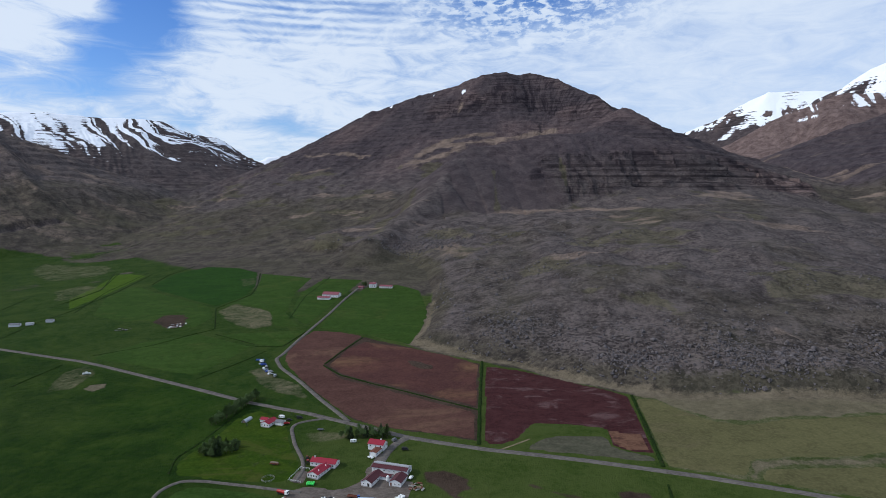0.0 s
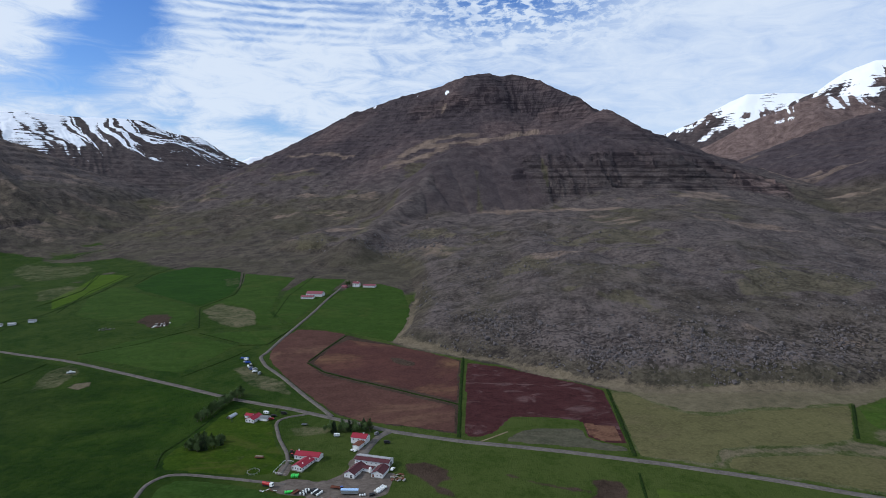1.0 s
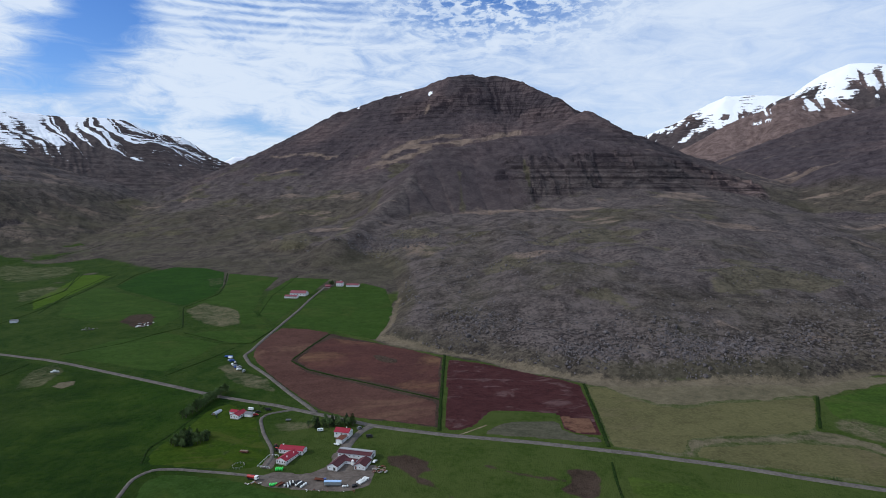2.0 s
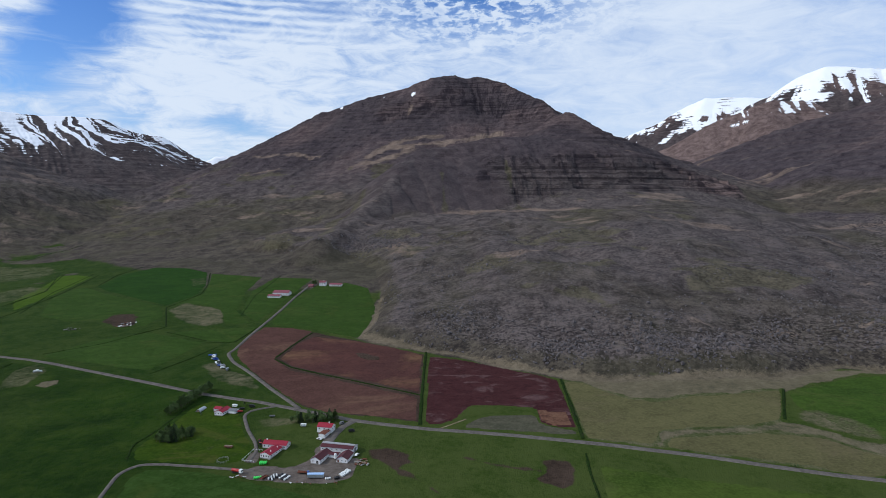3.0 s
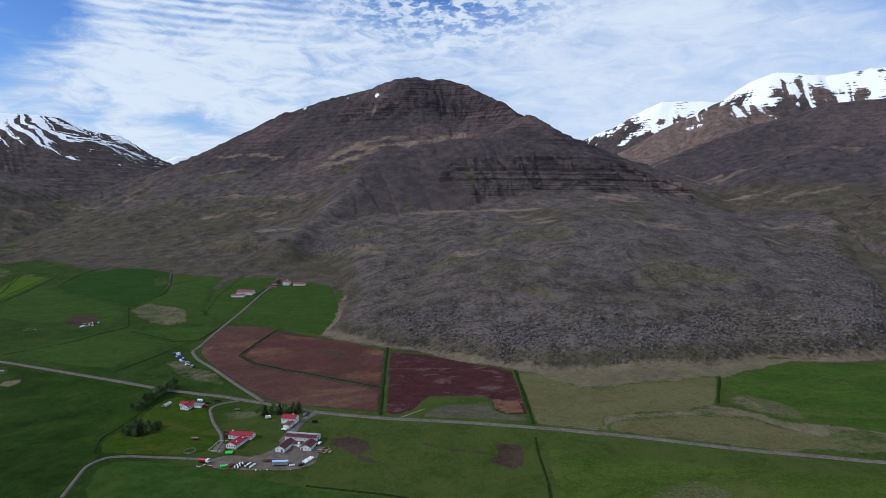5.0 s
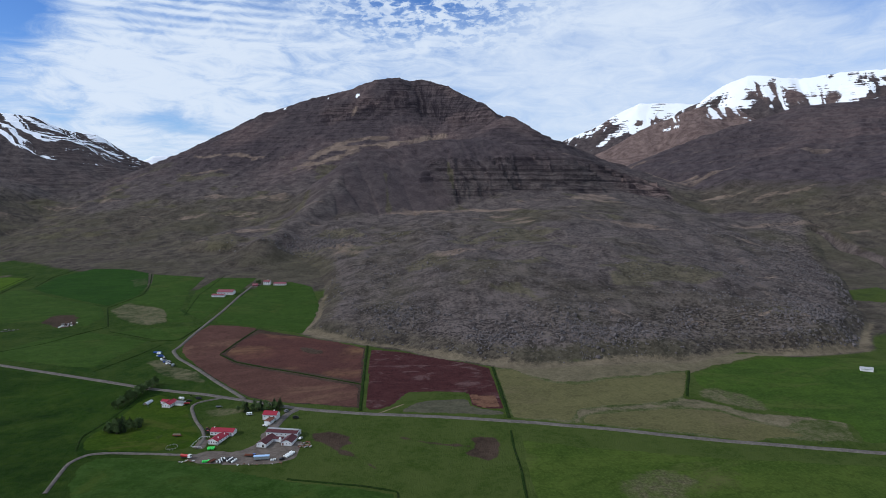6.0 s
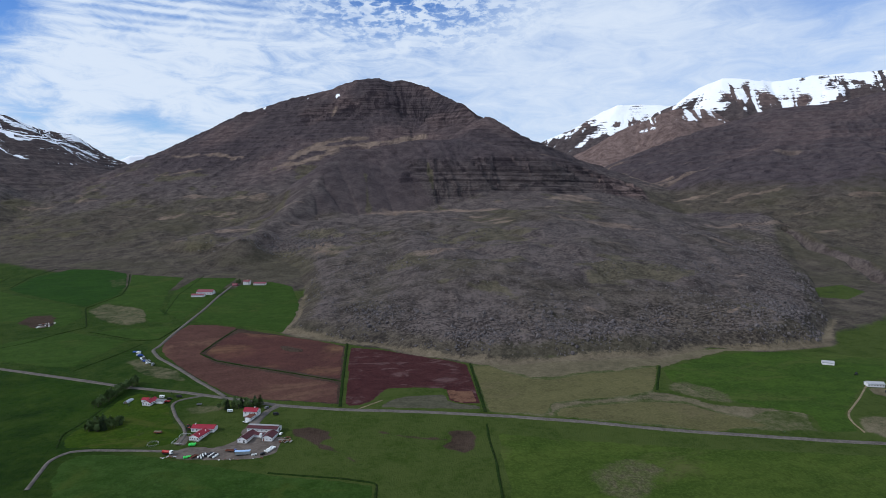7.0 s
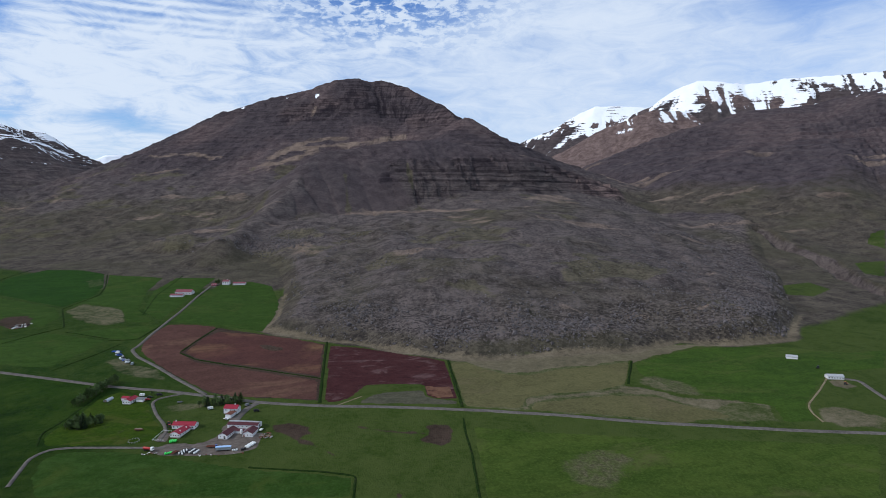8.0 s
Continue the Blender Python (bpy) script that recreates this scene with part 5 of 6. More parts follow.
def car(x, y, turn, mat, label, scale=1.0, boxy=False):
    ob = thing("car", x, y, turn, label, "car", "parked cars")
    k = scale
    lift = 0.52
    bm = bmesh.new()
    if boxy:
        pts = [(-2.3, 0.35), (2.3, 0.35), (2.35, 1.0), (1.7, 1.15), (1.2, 2.0), (-2.3, 2.05)]
    else:
        pts = [(-2.2, 0.35), (2.2, 0.35), (2.25, 0.75), (1.2, 0.92), (0.55, 1.42), (-1.2, 1.45), (-2.0, 0.98), (-2.25, 0.9)]
    rows = [[bm.verts.new((k * a, k * b, k * c + 0.4)) for a, c in pts] for b in (-0.85, 0.85)]
    n = len(pts)
    bm.faces.new(rows[0]), bm.faces.new(rows[1][::-1])
    for i in range(n):
        bm.faces.new((rows[0][i], rows[1][i], rows[1][(i + 1) % n], rows[0][(i + 1) % n]))
    bmesh.ops.bevel(bm, geom=bm.edges[:], offset=0.08 * k, segments=2, affect="EDGES")
    part("body", bm, mat, ob)
    top = 1.5 if boxy else 1.12
    w = part("windscreen", box(k * 0.62, k * 0.98, -0.74 * k, 0.74 * k, k * top - 0.1 + 0.4 * 0, k * top + 0.32), GLASS, ob)
    for s in (-1, 1):
        part("side_window", box(-1.1 * k, 0.5 * k, s * 0.86 * k - 0.02, s * 0.86 * k + 0.02, k * top + 0.05, k * top + 0.5), GLASS, ob)
        for a in (-1.35, 1.35):
            part("wheel", tube((a * k, s * 0.72 * k, 0.68), (a * k, s * 0.9 * k, 0.68), 0.34 * k, sides=12), DARK, ob)
    return ob


def bale_mesh():
    bm = bmesh.new()
    bmesh.ops.create_cone(bm, cap_ends=True, segments=12, radius1=0.62, radius2=0.62, depth=1.2)
    bmesh.ops.bevel(bm, geom=bm.edges[:], offset=0.09, segments=1, affect="EDGES")
    return bm


def bales(rows, mat, colour, cells, jitter=0.25, tiers=1):
    """Wrapped bales standing close together; rows of x, y where each stands."""
    me = None
    for n, (x, y) in enumerate(cells):
        for tier in range(tiers):
            z = height_at(x, y) + 0.42 + 0.6 + tier * 1.15
            turn = pose(x + random.uniform(-jitter, jitter), y + random.uniform(-jitter, jitter), z, 0 if tier == 0 else 4, 0, random.uniform(0, 90))
            if me is None:
                ob = part("hay_bale", bale_mesh(), mat, None, "", True)
                me = ob.data
            else:
                ob = new("hay_bale", me)
            ob.matrix_basis = turn
            tagged(ob, "round hay bale wrapped in %s plastic film" % colour, "hay bale", rows)


def leafy(bm, centre, radius, n, size, rng):
    """Small leaf clumps, thicker towards the outside of a rough ball."""
    for _ in range(n):
        d = Vector((rng.gauss(0, 1), rng.gauss(0, 1), rng.gauss(0, 1))).normalized()
        p = Vector(centre) + d * radius * (rng.uniform(0.35, 1.0) ** 0.6) * rng.uniform(0.75, 1.1)
        u = Vector((rng.gauss(0, 1), rng.gauss(0, 1), rng.gauss(0, 0.6))).normalized()
        v = u.orthogonal().normalized()
        s = size * rng.uniform(0.6, 1.3)
        a = [bm.verts.new(p + q) for q in (u * s, v * s * 0.8, -u * s * 0.9, -v * s * 0.7)]
        bm.faces.new(a)


def tree(height, rng, conifer=False):
    ob = new("tree")
    ob.empty_display_size = 0.5
    bm = tube((0, 0, -0.5), (0, 0, height * 0.55), 0.022 * height, 0.012 * height, 7)
    add_tube(bm, (0, 0, height * 0.55), (0.02 * height, 0, height * 0.92), 0.012 * height, 0.003 * height, 6)
    crown = bmesh.new()
    if conifer:
        for k in range(13):
            f = (k + 0.6) / 13.5
            z, r = height * (0.10 + 0.9 * f), height * 0.25 * (1 - f) ** 0.8 + 0.15
            for j in range(5):
                a = rng.uniform(0, 6.3)
                e = (r * math.cos(a), r * math.sin(a), z - 0.22 * r)
                add_tube(bm, (0, 0, z), e, 0.05, 0.015, 4)
                leafy(crown, (e[0] * 0.7, e[1] * 0.7, e[2] + 0.05 * r), 0.45 * r + 0.15, 14, 0.12 + 0.14 * r, rng)
    else:
        for k in range(11):
            a, z = k * 2.4 + rng.uniform(0, 1), height * rng.uniform(0.22, 0.6)
            r = height * rng.uniform(0.10, 0.25)
            e = Vector((r * math.cos(a), r * math.sin(a), z + height * rng.uniform(0.08, 0.28)))
            add_tube(bm, (0, 0, z), e, 0.009 * height, 0.003 * height, 5)
            leafy(crown, e, height * rng.uniform(0.11, 0.18), 60, 0.030 * height, rng)
        for k in range(4):
            leafy(crown, (rng.uniform(-0.06, 0.06) * height, rng.uniform(-0.06, 0.06) * height, height * (0.6 + 0.11 * k)), height * (0.17 - 0.025 * k), 60, 0.030 * height, rng)
    part("trunk", bm, BARK, ob)
    part("crown", crown, LEAF_DARK if conifer else LEAF, ob)
    return ob


def plant(source, places, rng, label, group, lo=0.8, hi=1.2, category="tree"):
    for n, (x, y) in enumerate(places):
        s = rng.uniform(lo, hi)
        pick = source[n % len(source)]
        m = pose(x, y, height_at(x, y) - 0.1, 0, 0, rng.uniform(0, 360))
        ob = copy_thing(pick, m)
        ob.scale = (s * rng.uniform(0.9, 1.1), s * rng.uniform(0.9, 1.1), s)
        tagged(ob, label, category, group)


def drop_thing(ob):
    for o in (*ob.children_recursive, ob):
        bpy.data.objects.remove(o)


def fence(name, line, label, post_h=1.2, gap=2.5, mat=None, rails=2):
    """Posts and rails along a line, the parts under one empty."""
    mat = mat or WOOD
    q = []
    for p, r in zip(line[:-1], line[1:]):
        n = max(1, round(math.hypot(r[0] - p[0], r[1] - p[1]) / gap))
        q += [(p[0] + (r[0] - p[0]) * k / n, p[1] + (r[1] - p[1]) * k / n) for k in range(n)]
    q.append(line[-1])
    ob = thing(name, q[0][0], q[0][1], 0, label, "fence")
    base = ob.matrix_basis.translation
    pts = [Vector((x, y, height_at(x, y) + 0.3)) - base for x, y in q]
    for p in pts:
        part("post", box(p.x - 0.07, p.x + 0.07, p.y - 0.07, p.y + 0.07, p.z - 0.9, p.z + post_h), mat, ob)
    for a, b in zip(pts[:-1], pts[1:]):
        for k in range(rails):
            h = Vector((0, 0, post_h * (0.95 - 0.45 * k)))
            part("rail", tube(a + h, b + h, 0.06, sides=5), mat, ob)
    return ob


# ---- the near farm ----
dice = random.Random(7)
barn = building("barn", (-93.3, 404.8), -12, 25.6, 10.0, 3.6, 1.6, (MAROON_ROOF, PALE_ROOF), "long white barn with a maroon and pale sheet-metal roof", openings=(("f", 7, 1.1, 0.7, 1.9), ("r", 2, 0.9, 0.7, 1.8)),
         doors=(("r", 0, 3.0, 3.0, GREY_ROOF),), category="barn")
# added strip on the near pitch, showing the bright far pitch above the ridge
part("ridge_strip", box(-13.0, 13.0, -1.5, 0.15, 4.86, 5.5), PALE_ROOF, barn, "pale strip along the ridge, standing in for the bright far pitch")
building("shed", (-96.3, 386.2), -16, 7.6, 17.0, 2.8, 1.9, (MAROON_ROOF, MAROON_ROOF), "white gabled shed with a dark maroon roof beside the barn", "y", (("l", 2, 0.9, 0.8, 1.2), ("f", 5, 1.0, 0.7, 1.2)),
         doors=(("l", -1.6, 1.6, 2.2, DARK),), category="shed")
building("shed", (-77.7, 387.3), -11, 8.2, 12.5, 2.8, 1.9, (MAROON_ROOF, MAROON_ROOF), "white gabled shed with a maroon roof and small windows", "y", (("l", 3, 0.8, 0.9, 1.1), ("b", 3, 0.9, 0.7, 1.2)),
         doors=(("l", 2.9, 1.2, 2.1, RUST),), category="shed")
building("shed", (-87.0, 395.5), -12, 9.0, 5.0, 2.3, 0.7, (MAROON_ROOF, MAROON_ROOF), "low maroon-roofed link between the two sheds", openings=(("f", 2, 0.8, 0.6, 1.1),), category="shed")
building("house", (-103.6, 437.2), -12, 12.2, 8.2, 4.4, 2.2, (RED_ROOF, RED_ROOF), "white two-storey house with a bright red roof", openings=(("f", 3, 1.1, 1.1, 2.6), ("r", 2, 1.1, 1.1, 2.6), ("l", 2, 1.1, 1.1, 2.6)), chimney=(2.6, 0.2))
building("garage", (-100.0, 427.0), -15, 5.2, 11.0, 3.0, 0.5, (RUST, RUST), "narrow white annex with a rusty flat roof below the house", "y", (("f", 3, 0.9, 0.7, 1.4),), doors=(("l", 0.0, 3.0, 2.4, WRAP_WHITE),), category="garage")
building("house", (-139.0, 410.3), -9, 19.0, 8.0, 2.9, 1.9, (RED_ROOF, RED_ROOF), "long white farmhouse wing with a red sheet-metal roof", openings=(("f", 6, 1.2, 1.1, 1.0), ("l", 2, 1.0, 1.0, 1.0), ("r", 2, 1.0, 1.0, 1.0)), chimney=(-7.6, 0.0))
building("house", (-135.8, 394.6), -17, 8.4, 17.0, 2.6, 1.8, (RED_ROOF, RED_ROOF), "white house wing with a red roof and large roof vents", "y", (("l", 4, 1.1, 1.4, 0.7), ("f", 5, 1.2, 1.0, 1.0)), skylights=2)
building("house", (-200.6, 470.8), -14, 7.8, 12.5, 2.7, 1.7, (RED_ROOF, RED_ROOF), "white bungalow with a red roof beside the lane", "y", (("l", 3, 1.1, 1.2, 0.9), ("f", 4, 1.1, 1.1, 0.9)))
building("shed", (-204.8, 479.5), -14, 6.5, 5.5, 2.3, 1.2, (RED_ROOF, RED_ROOF), "small annex with a red roof behind the bungalow", openings=(("l", 1, 0.9, 0.9, 1.0),), category="shed")
building("garage", (-190.2, 474.4), -10, 7.0, 6.0, 2.6, 0.9, (GREY_ROOF, GREY_ROOF), "white garage with a grey roof beside the bungalow", openings=(("r", 1, 1.0, 0.8, 1.2),), doors=(("f", 1.2, 2.6, 2.2, WRAP_WHITE),), category="garage")


def silo(x, y):
    ob = thing("feed_silo", x, y, 0, "small white feed silo standing between the sheds", "silo")
    part("tank", tube((0, 0, 1.2), (0, 0, 4.2), 1.0, sides=20), WRAP_WHITE, ob)
    part("dome", tube((0, 0, 4.2), (0, 0, 4.9), 1.0, 0.25, 20), WRAP_WHITE, ob)
    part("cone", tube((0, 0, 0.4), (0, 0, 1.2), 0.3, 1.0, 20), WRAP_WHITE, ob)
    for k in range(4):
        a = radians(45 + 90 * k)
        part("leg", tube((0.85 * math.cos(a), 0.85 * math.sin(a), -0.3), (0.85 * math.cos(a), 0.85 * math.sin(a), 1.6), 0.07, sides=6), STEEL, ob)


silo(-79.6, 392.2)


def arched_hut(x, y, turn, r, l, label):
    ob = thing("arched_hut", x, y, turn, label, "hut")
    bm = bmesh.new()
    n = 12
    for k in range(n):
        a, b = math.pi * k / n, math.pi * (k + 1) / n
        v = [bm.verts.new((e, q * math.cos(c), q * math.sin(c))) for q in (r, r - 0.12) for e, c in ((-l / 2, a), (l / 2, a), (l / 2, b), (-l / 2, b))]
        for f in ((0, 1, 2, 3), (7, 6, 5, 4), (0, 3, 7, 4), (1, 5, 6, 2)):
            bm.faces.new([v[i] for i in f])
    part("shell", bm, STEEL, ob)
    for e in (-1, 1):
        bm = bmesh.new()
        bm.faces.new([bm.verts.new((e * (l / 2 - 0.2), (r - 0.1) * math.cos(math.pi * k / n), (r - 0.1) * math.sin(math.pi * k / n))) for k in range(n + 1)])
        w = part("end_wall", bm, GREY_ROOF, ob)
        part("door", box(e * (l / 2 - 0.2) - 0.05, e * (l / 2 - 0.2) + 0.05, -0.8, 0.8, 0, 1.7), WOOD, w)


arched_hut(-217.0, 482.0, 80, 2.2, 10.0, "grey corrugated arched hut standing in the grass")


def caravan(x, y, turn, label="white caravan parked on the lawn"):
    ob = thing("caravan", x, y, turn, label, "caravan")
    part("body", box(-2.3, 2.3, -1.05, 1.05, 0.6, 2.6, bevel=0.22), WRAP_WHITE, ob)
    for a in (-1.3, 0.9):
        part("window", box(a - 0.45, a + 0.45, -1.07, -1.03, 1.5, 2.1), GLASS, ob)
    part("tow_bar", tube((2.2, 0, 0.6), (3.2, 0, 0.55), 0.05, sides=6), STEEL, ob)
    for s in (-0.95, 0.95):
        part("wheel", tube((0, s - 0.09, 0.33), (0, s + 0.09, 0.33), 0.33, sides=12), DARK, ob)


caravan(-117.3, 447.6, 10)


def flatbed(x, y, turn, mat, label, l=6.5, name="farm_trailer", load=None):
    ob = thing(name, x, y, turn, label, "trailer", sink=-0.3)
    part("deck", box(-l / 2, l / 2, -1.2, 1.2, 0.7, 0.9, bevel=0.03), mat, ob)
    part("drawbar", tube((l / 2, 0, 0.75), (l / 2 + 1.5, 0, 0.6), 0.07, sides=6), mat, ob)
    for s in (-1.05, 1.05):
        part("side_board", box(-l / 2, l / 2, s - 0.04, s + 0.04, 0.9, 1.35), mat, ob)
        for a in (-0.7, 0.5):
            part("wheel", tube((a, s - 0.12, 0.4), (a, s + 0.12, 0.4), 0.4, sides=12), DARK, ob)
    if load:
        part("load", box(-l / 2 + 0.3, l / 2 - 0.3, -0.9, 0.9, 0.9, 1.9, bevel=0.2), load, ob)
    return ob


flatbed(-149.2, 466.3, 5, GREY_ROOF, "grey farm trailer standing in the paddock", 4.5)
flatbed(-165.0, 409.6, -5, RUST, "rusty trailer loaded with timber in the paddock", 6.5, load=WOOD)
flatbed(-123.4, 365.2, 64, RUST, "rust-red trailer at the edge of the yard", 6.5)
flatbed(-98.0, 372.0, -8, RUST, "long rusty trailer behind the stacked bales", 8.0)


def lorry(x, y, turn):
    ob = thing("lorry", x, y, turn, "red tank lorry with a white cab beside the lane", "lorry", sink=-0.3)
    part("chassis", box(-4.2, 4.2, -0.9, 0.9, 0.7, 0.95), DARK, ob)
    part("tank", tube((-4.1, 0, 1.95), (1.9, 0, 1.95), 1.05, sides=18), RED, ob)
    cab = part("cab", box(2.2, 4.3, -1.15, 1.15, 0.8, 3.1, bevel=0.15), WRAP_WHITE, ob)
    part("windscreen", box(4.27, 4.33, -0.95, 0.95, 1.9, 2.8), GLASS, cab)
    for a in (-3.0, -1.8, 3.2):
        for s in (-0.95, 0.95):
            part("wheel", tube((a, s - 0.15, 0.5), (a, s + 0.15, 0.5), 0.5, sides=14), DARK, ob)


lorry(-144.6, 372.0, -18)


def container(x, y, turn, label):
    """A long pale blue covered trailer."""
    ob = thing("covered_trailer", x, y, turn, label, "trailer", sink=-0.3)
    part("side", box(-5.6, 5.6, -1.4, 1.4, 0.7, 2.9, bevel=0.06), STEEL, ob)
    bm = bmesh.new()
    rows = [[bm.verts.new((e, 1.5 * math.cos(math.pi * k / 8), 2.9 + 0.7 * math.sin(math.pi * k / 8))) for k in range(9)] for e in (-5.7, 5.7)]
    for k in range(8):
        bm.faces.new((rows[0][k], rows[1][k], rows[1][k + 1], rows[0][k + 1]))
    bm.faces.new(rows[0]), bm.faces.new(rows[1])
    part("cover", bm, BLUE_SHEET, ob, "pale blue sheet cover")
    for k in range(6):
        part("hoop", box(-5.0 + 2 * k - 0.05, -5.0 + 2 * k + 0.05, -1.43, 1.43, 0.8, 2.95), STEEL, ob)
    for a in (-3.6, -2.4, 3.4):
        for s in (-1.2, 1.2):
            part("wheel", tube((a, s - 0.14, 0.45), (a, s + 0.14, 0.45), 0.45, sides=12), DARK, ob)


container(-87.6, 365.6, 3, "long trailer with a pale blue sheet cover in the yard")


def tractor(x, y, turn, mat, label):
    ob = thing("tractor", x, y, turn, label, "tractor", sink=-0.3)
    part("bonnet", box(0.1, 2.0, -0.4, 0.4, 0.8, 1.55, bevel=0.1), mat, ob)
    cab = part("cab", box(-1.3, 0.2, -0.75, 0.75, 1.2, 2.7, bevel=0.08), GLASS, ob)
    part("cab_roof", box(-1.4, 0.3, -0.85, 0.85, 2.7, 2.85, bevel=0.05), mat, cab)
    for s in (-0.85, 0.85):
        part("rear_wheel", tube((-0.8, s - 0.2, 0.8), (-0.8, s + 0.2, 0.8), 0.8, sides=16), DARK, ob)
        part("front_wheel", tube((1.5, s * 0.85 - 0.15, 0.5), (1.5, s * 0.85 + 0.15, 0.5), 0.5, sides=14), DARK, ob)


tractor(-141.5, 413.0, 100, RED, "red tractor parked beside the farmhouse")
tractor(-143.5, 418.5, 60, RUST, "rusty old tractor beside the farmhouse")
tractor(-94.2, 370.0, 120, BLUE, "blue tractor behind the covered trailer")
for x, y, turn, mat, label, boxy in ((-75.8, 438.0, 8, DARK, "dark car parked in the grass field", True), (-98.6, 423.8, 150, WRAP_WHITE, "white pickup parked below the house", False),
                                     (-180.6, 476.5, 15, RED, "red car parked beside the bungalow", False), (-181.0, 483.0, 10, DARK, "dark car parked behind the garage", False),
                                     (-173.4, 487.2, 5, DARK, "dark car parked beside the lane", True), (-86.5, 452.0, 70, GREY_ROOF, "grey pickup parked behind the red-roofed house", True),
                                     (-64.8, 398.0, 75, WRAP_WHITE, "white car parked at the barn's end", False)):
    car(x, y, turn, mat, label, 1.1, boxy)
caravan(-189.5, 488.4, -10, "white camper van beside the bungalow")


def cells(x, y, turn, nx, ny, gap=1.32):
    a = radians(turn)
    return [(x + math.cos(a) * i * gap - math.sin(a) * j * gap, y + math.sin(a) * i * gap + math.cos(a) * j * gap) for i in range(nx) for j in range(ny)]


bales("green bales by the house", WRAP_GREEN, "bright green", cells(-132.6, 384.2, 5, 4, 3))
bales("green bales by the lane", WRAP_GREEN, "bright green", cells(-129.8, 363.9, 8, 4, 2))
first = cells(-117.2, 362.4, 68, 6, 3)
bales("bales in the first stack", WRAP_WHITE, "white", first[::2])
bales("bales in the first stack", WRAP_BLACK, "black", first[1::2])
second = cells(-108.6, 362.2, 62, 5, 6)
bales("bales in the second stack", WRAP_WHITE, "white", [c for k, c in enumerate(second) if k % 3 == 0])
bales("bales in the second stack", WRAP_BLACK, "black", [c for k, c in enumerate(second) if k % 3])
bales("white bales at the yard's edge", WRAP_WHITE, "white", cells(-69.6, 367.2, 58, 7, 3))
bales("black bales at the yard's edge", WRAP_BLACK, "black", cells(-73.6, 363.6, 25, 3, 2))
bales("white bales beside the trailer", WRAP_WHITE, "white", cells(-80.0, 363.4, 10, 3, 1))
fence("pen_fence", [(-147.6, 389.2), (-144.6, 406.2), (-137.6, 405.2)], "white-painted rail fence round the concrete pen", 1.1, 2.4, WHITE)
fence("pen_fence", [(-147.6, 389.2), (-138.2, 387.6)], "white-painted rail fence along the pen's near side", 1.1, 2.4, WHITE)
fence("round_pen", [(-161.5 + 4.2 * math.cos(k * math.pi / 6), 389.5 + 4.2 * math.sin(k * math.pi / 6)) for k in range(13)], "round wooden horse pen in the paddock", 1.3, 2.2, CONCRETE)


def scrap(name, places, mats, label, category, lo, hi, group):
    """Odd bits of timber, sheet and machinery, each lying by itself."""
    for n, (x, y) in enumerate(places):
        l, w, h = dice.uniform(lo, hi), dice.uniform(0.3, 1.0) * lo, dice.uniform(0.2, 0.7) * lo
        bm = box(-l / 2, l / 2, -w / 2, w / 2, 0, h, bevel=0.08 * lo)
        for v in bm.verts:
            v.co += Vector((dice.uniform(-0.1, 0.1), dice.uniform(-0.1, 0.1), dice.uniform(-0.05, 0.1))) * lo
        ob = part(name, bm, mats[n % len(mats)])
        ob.matrix_basis = pose(x, y, height_at(x, y) + 0.3, dice.uniform(-4, 4), dice.uniform(-4, 4), dice.uniform(0, 180))
        tagged(ob, label, category, group)


scrap("timber_piece", [(-62.6 + dice.uniform(-1, 8), 384 + dice.uniform(-1, 9)) for _ in range(26)], (WOOD, CONCRETE, RUST), "weathered timber lying in a heap beside the barn", "timber", 1.2, 4.0, "timber heap")
scrap("scrap_piece", [(-152 + dice.uniform(0, 16), 368.5 - dice.uniform(0, 3)) for _ in range(10)], (RUST, CONCRETE, WRAP_WHITE), "farm scrap lying in the grass beside the lane", "scrap", 0.8, 2.4, "lane scrap")
scrap("scrap_piece", [(-104 + dice.uniform(0, 34), 360.5 - dice.uniform(0, 3)) for _ in range(14)], (WOOD, RUST, WRAP_WHITE), "farm scrap in the rough grass below the yard", "scrap", 0.6, 1.8, "yard scrap")

# trees round the farm
leafs = [tree(8.5, dice), tree(9.5, dice), tree(7.5, dice)]
firs = [tree(9.5, dice, True), tree(8.0, dice, True)]
row = [(-128 + 2.6 * k + dice.uniform(-0.8, 0.8), 453.5 + 0.25 * k + 2.8 * (k % 3) + dice.uniform(-0.8, 0.8)) for k in range(14)]
plant(leafs + firs[:1], row, dice, "dark leafy tree in the windbreak behind the house", "windbreak trees", 0.75, 1.15)
plant(leafs, [(-97, 458), (-94, 461), (-99.5, 462), (-92.5, 456.5)], dice, "leafy green tree behind the red-roofed house", "trees by the house", 0.8, 1.05)
grove = [(-216 + 15 * math.cos(a) * r, 430 + 13 * math.sin(a) * r) for a, r in ((dice.uniform(0, 6.28), math.sqrt(dice.random())) for _ in range(64))]
plant(leafs + leafs + firs[:1], grove, dice, "dark green young tree in a dense planted grove", "grove trees", 0.55, 0.85)
hedge = [(-241 + 0.19 * k * 1.4 + dice.uniform(-2.4, 2.4), 471 + k * 1.4) for k in range(44)]
plant(leafs, hedge, dice, "leafy shelter-belt tree beside the ditch", "shelter belt", 0.7, 1.15)
plant(leafs, [(242.8, 379.4), (244.6, 379.0), (240.6, 379.8), (295.6, 365.4), (298, 364.8), (335.4, 357.8), (333.2, 358.4), (337, 357.4)], dice, "low round willow bush beside the road", "roadside bushes", 0.22, 0.34, "bush")
plant(leafs, [(-178, 490), (-182, 492), (-206, 482), (-212, 470)], dice, "small garden tree beside the bungalow", "garden trees", 0.3, 0.45)
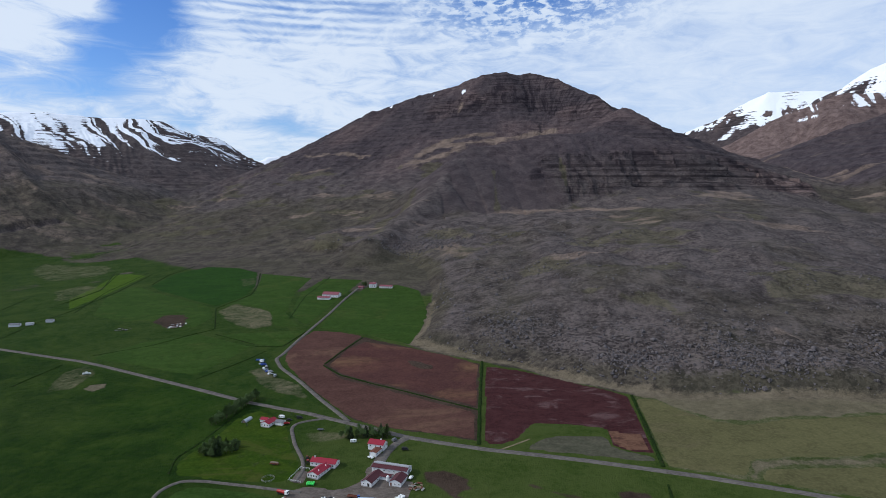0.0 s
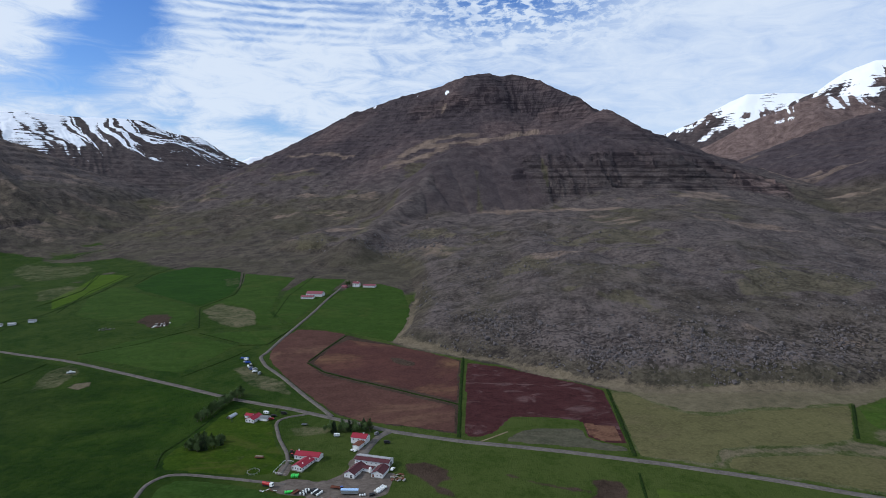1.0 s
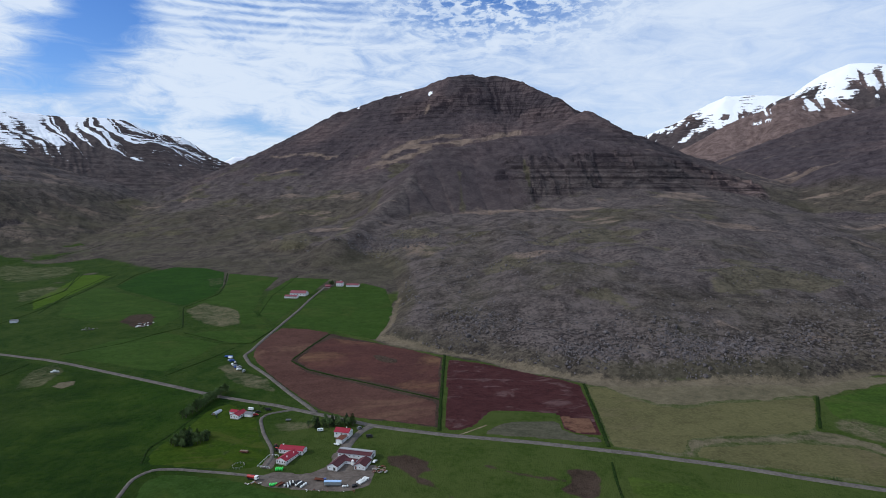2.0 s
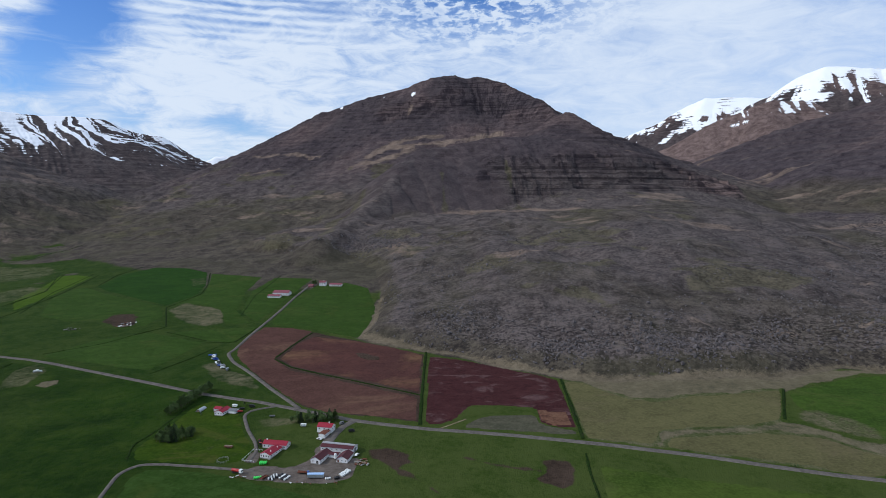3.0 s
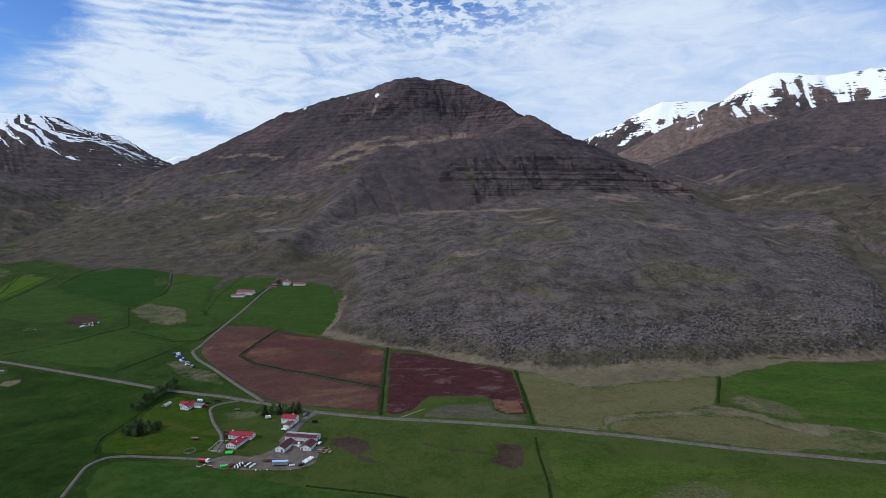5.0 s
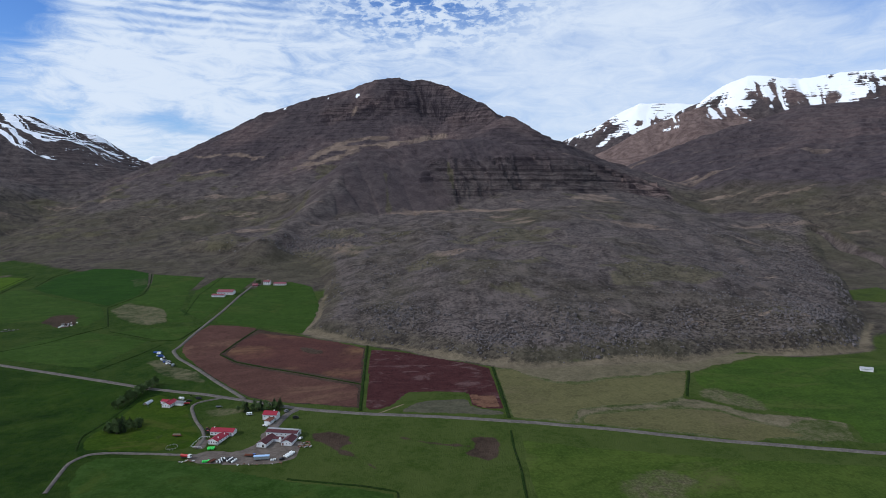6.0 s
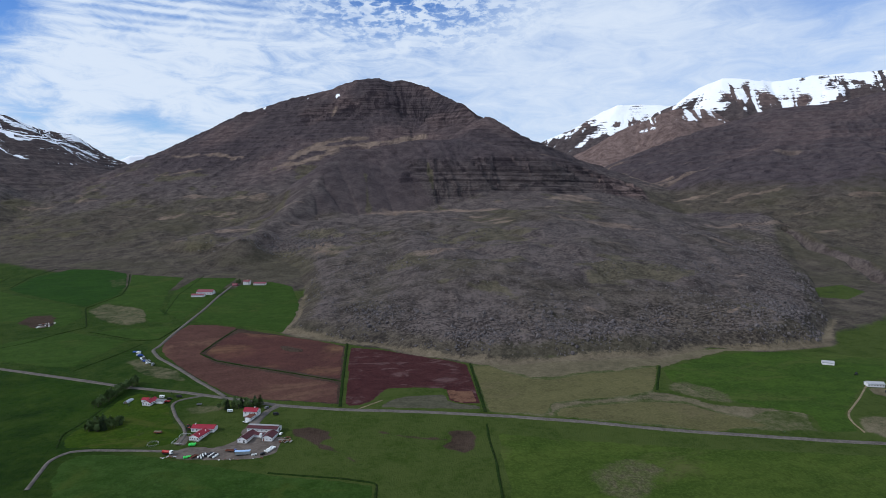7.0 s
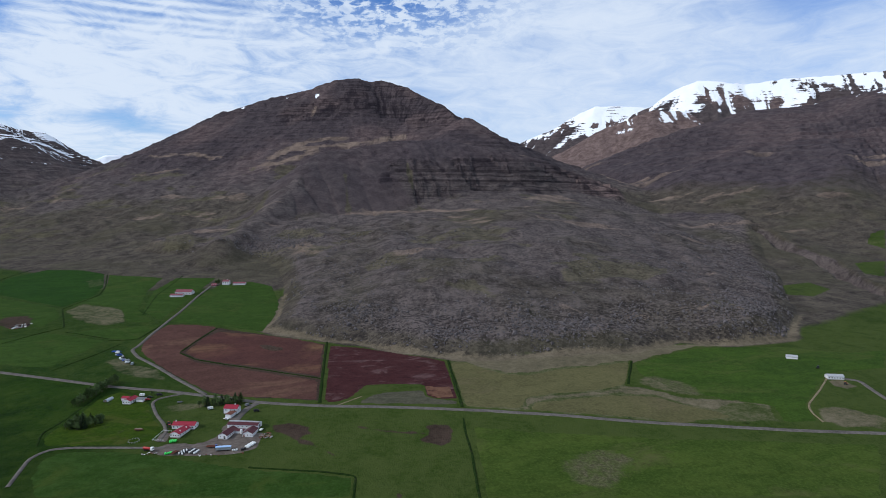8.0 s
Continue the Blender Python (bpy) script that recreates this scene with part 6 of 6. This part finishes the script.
plant(leafs, [(-240, 990), (-237, 993), (-242, 994), (-236, 989)], dice, "leafy tree beside the far house", "far farm trees", 0.8, 1.1)

# ---- the far farm, the sheds to the east and the scrap heaps ----
building("barn", (-289.0, 922.0), -6, 26.0, 14.0, 4.0, 3.4, (PINK_ROOF, PINK_ROOF), "far white barn with a faded pink-red roof", openings=(("f", 5, 1.4, 1.2, 1.4),), category="barn")
building("shed", (-293.0, 908.0), -6, 20.0, 9.0, 2.8, 1.8, (PINK_ROOF, PINK_ROOF), "low white shed with a pink-red roof before the far barn", openings=(("f", 6, 1.2, 1.0, 1.2),), category="shed")
building("house", (-229.0, 984.0), -5, 11.0, 9.0, 5.6, 2.6, (PINK_ROOF, PINK_ROOF), "far white two-storey house with a red roof", openings=(("f", 3, 1.2, 1.4, 3.4), ("f", 3, 1.2, 1.4, 0.9)), chimney=(1.5, 0.0))
building("shed", (-211.0, 981.0), -5, 21.0, 8.0, 2.8, 1.9, (PINK_ROOF, PINK_ROOF), "long low white shed with a red roof at the far farm", openings=(("f", 6, 1.2, 1.0, 1.1),), category="shed")
building("shed", (-246.0, 978.0), -5, 8.0, 6.0, 2.4, 1.6, (PINK_ROOF, PINK_ROOF), "small red-roofed outhouse at the end of the farm road", category="shed", wall_mat=PINK_ROOF)
building("shed", (489.0, 501.0), 62, 6.0, 11.0, 2.6, 1.4, (PALE_ROOF, PALE_ROOF), "white field shed with a pale metal roof in the meadow", "y", (("f", 3, 1.0, 0.8, 1.5),), category="shed")
building("house", (477.5, 441.8), -15, 15.0, 7.5, 3.0, 1.4, (PALE_ROOF, PALE_ROOF), "low white house with a pale roof at the lane's end", openings=(("f", 6, 1.2, 1.1, 1.0),))
tractor(483.7, 426.0, 20, ORANGE, "orange digger parked on bare gravel")
tractor(490.0, 472.0, 200, DARK, "dark tractor standing in the meadow")
building("shed", (-681.0, 762.0), 25, 13.0, 8.0, 2.8, 1.6, (GREY_ROOF, GREY_ROOF), "grey-roofed shed at a distant farm", category="shed")
building("shed", (-664.0, 772.0), 25, 9.0, 6.0, 2.6, 0.8, (PALE_ROOF, PALE_ROOF), "white flat-roofed outhouse at a distant farm", category="shed")
building("shed", (-646.0, 787.0), 20, 9.0, 7.0, 3.0, 1.2, (GREY_ROOF, GREY_ROOF), "blue-grey shed beside the embankment", category="shed")
for n in range(13):
    x, y = -268 + 2.9 * n + dice.uniform(-2.5, 2.5), 628 - 3.5 * n + dice.uniform(-2, 2)
    car(x, y, dice.uniform(0, 180), (WRAP_WHITE, DARK, STEEL, BLUE, PALE_ROOF)[n % 5], "old scrap car standing in rough grass by the farm road", 1.25, n % 3 == 0)
flatbed(-269.0, 634.0, 5, BLUE, "blue covered trailer among the scrap cars", 9.0, load=BLUE)
scrap("scrap_piece", [(-441 + dice.uniform(-10, 8), 768 + dice.uniform(-9, 12)) for _ in range(44)], (WRAP_WHITE, CONCRETE, RUST, DARK), "scrap and rubble in a heap on bare earth", "scrap", 1.5, 4.0, "scrap heap")
scrap("stone_block", [(-507 + dice.uniform(-9, 9), 752 + dice.uniform(-5, 5)) for _ in range(12)], (CONCRETE, STONE), "grey stones of a ruined fold in the meadow", "stone", 1.5, 3.5, "ruin stones")


def boat(x, y, turn):
    ob = thing("boat", x, y, turn, "white fibreglass boat laid up in the grass", "boat", "laid-up boats", sink=-0.2)
    bm = bmesh.new()
    rows = [[bm.verts.new((a, b * w, c)) for b, c in ((-1, 1.5), (-0.5, 0.2), (0, 0), (0.5, 0.2), (1, 1.5))] for a, w in ((-4, 1.2), (0, 1.5), (2.6, 1.1), (4.4, 0.1))]
    for p, q in zip(rows[:-1], rows[1:]):
        for k in range(4):
            bm.faces.new((p[k], p[k + 1], q[k + 1], q[k]))
        bm.faces.new((p[0], q[0], q[4], p[4]))
    bm.faces.new(rows[0])
    part("hull", bm, WRAP_WHITE, ob)
    part("cabin", box(-1.5, 1.2, -0.9, 0.9, 1.45, 2.6, bevel=0.15), WRAP_WHITE, ob)


boat(-437.0, 585.5, 20)
for ob in leafs + firs:
    drop_thing(ob)


# ---- boulders of the rock slide ----
def boulder_field():
    rng = np.random.default_rng(5)
    n = 260000
    x, y = rng.uniform(-480, 800, n), rng.uniform(540, 1320, n)
    s = slide(x, y)
    near = np.exp(-((s - 45) / 45) ** 2) * ramp(-260, 60, x - 0.1 * y) + 0.16 * np.exp(-((s - 170) / 130) ** 2)
    near = near + 0.5 * np.exp(-(((x + 240) / 190) ** 2 + ((y - 1220) / 60) ** 2))
    clump = ramp(-0.05, 0.4, fbm(x, y, 60, 4, 201))
    keep = (s > 4) & (rng.random(n) < 0.62 * near * (0.12 + clump))
    x, y = x[keep], y[keep]
    size = np.clip(rng.lognormal(-0.05, 0.45, len(x)), 0.5, 3.0)
    z = land(x, y) + 0.15 * size
    return rng, x, y, z, size


def boulders():
    rng, x, y, z, size = boulder_field()
    ico = bmesh.new()
    bmesh.ops.create_icosphere(ico, subdivisions=1, radius=1)
    base = np.array([v.co for v in ico.verts])
    tri = np.array([[v.index for v in f.verts] for f in ico.faces])
    ico.free()
    order = np.argsort(-size)
    big = [k for k in order if y[k] < 760][:150]
    meshes = []
    for k in range(8):
        v = base * rng.uniform(0.65, 1.2, (len(base), 1)) * rng.uniform(0.7, 1.2, (1, 3))
        me = mesh_from("boulder", v, tri, STONE)
        me.polygons.foreach_set("use_smooth", np.zeros(len(tri), bool))
        meshes.append(me)
    for n, k in enumerate(big):
        ob = new("boulder", meshes[n % 8])
        ob.matrix_basis = pose(x[k], y[k], z[k], *rng.uniform(0, 360, 3)) @ Matrix.Scale(float(size[k]) * 1.15, 4)
        tagged(ob, "large grey angular boulder at the front of the slide", "boulder", "slide boulders")
    rest = np.setdiff1d(np.arange(len(x)), big)
    v = base[None] * rng.uniform(0.6, 1.25, (len(rest), len(base), 1)) * rng.uniform(0.6, 1.25, (len(rest), 1, 3))
    v = v * size[rest, None, None] + np.stack([x[rest], y[rest], z[rest]], -1)[:, None]
    f = tri[None] + (np.arange(len(rest)) * len(base))[:, None, None]
    me = mesh_from("boulders", v.reshape(-1, 3), f.reshape(-1, 3), STONE)
    me.polygons.foreach_set("use_smooth", np.zeros(len(me.polygons), bool))
    tagged(new("boulders", me), "grey boulders strewn over the rock slide", "boulders", kind="stuff")


boulders()
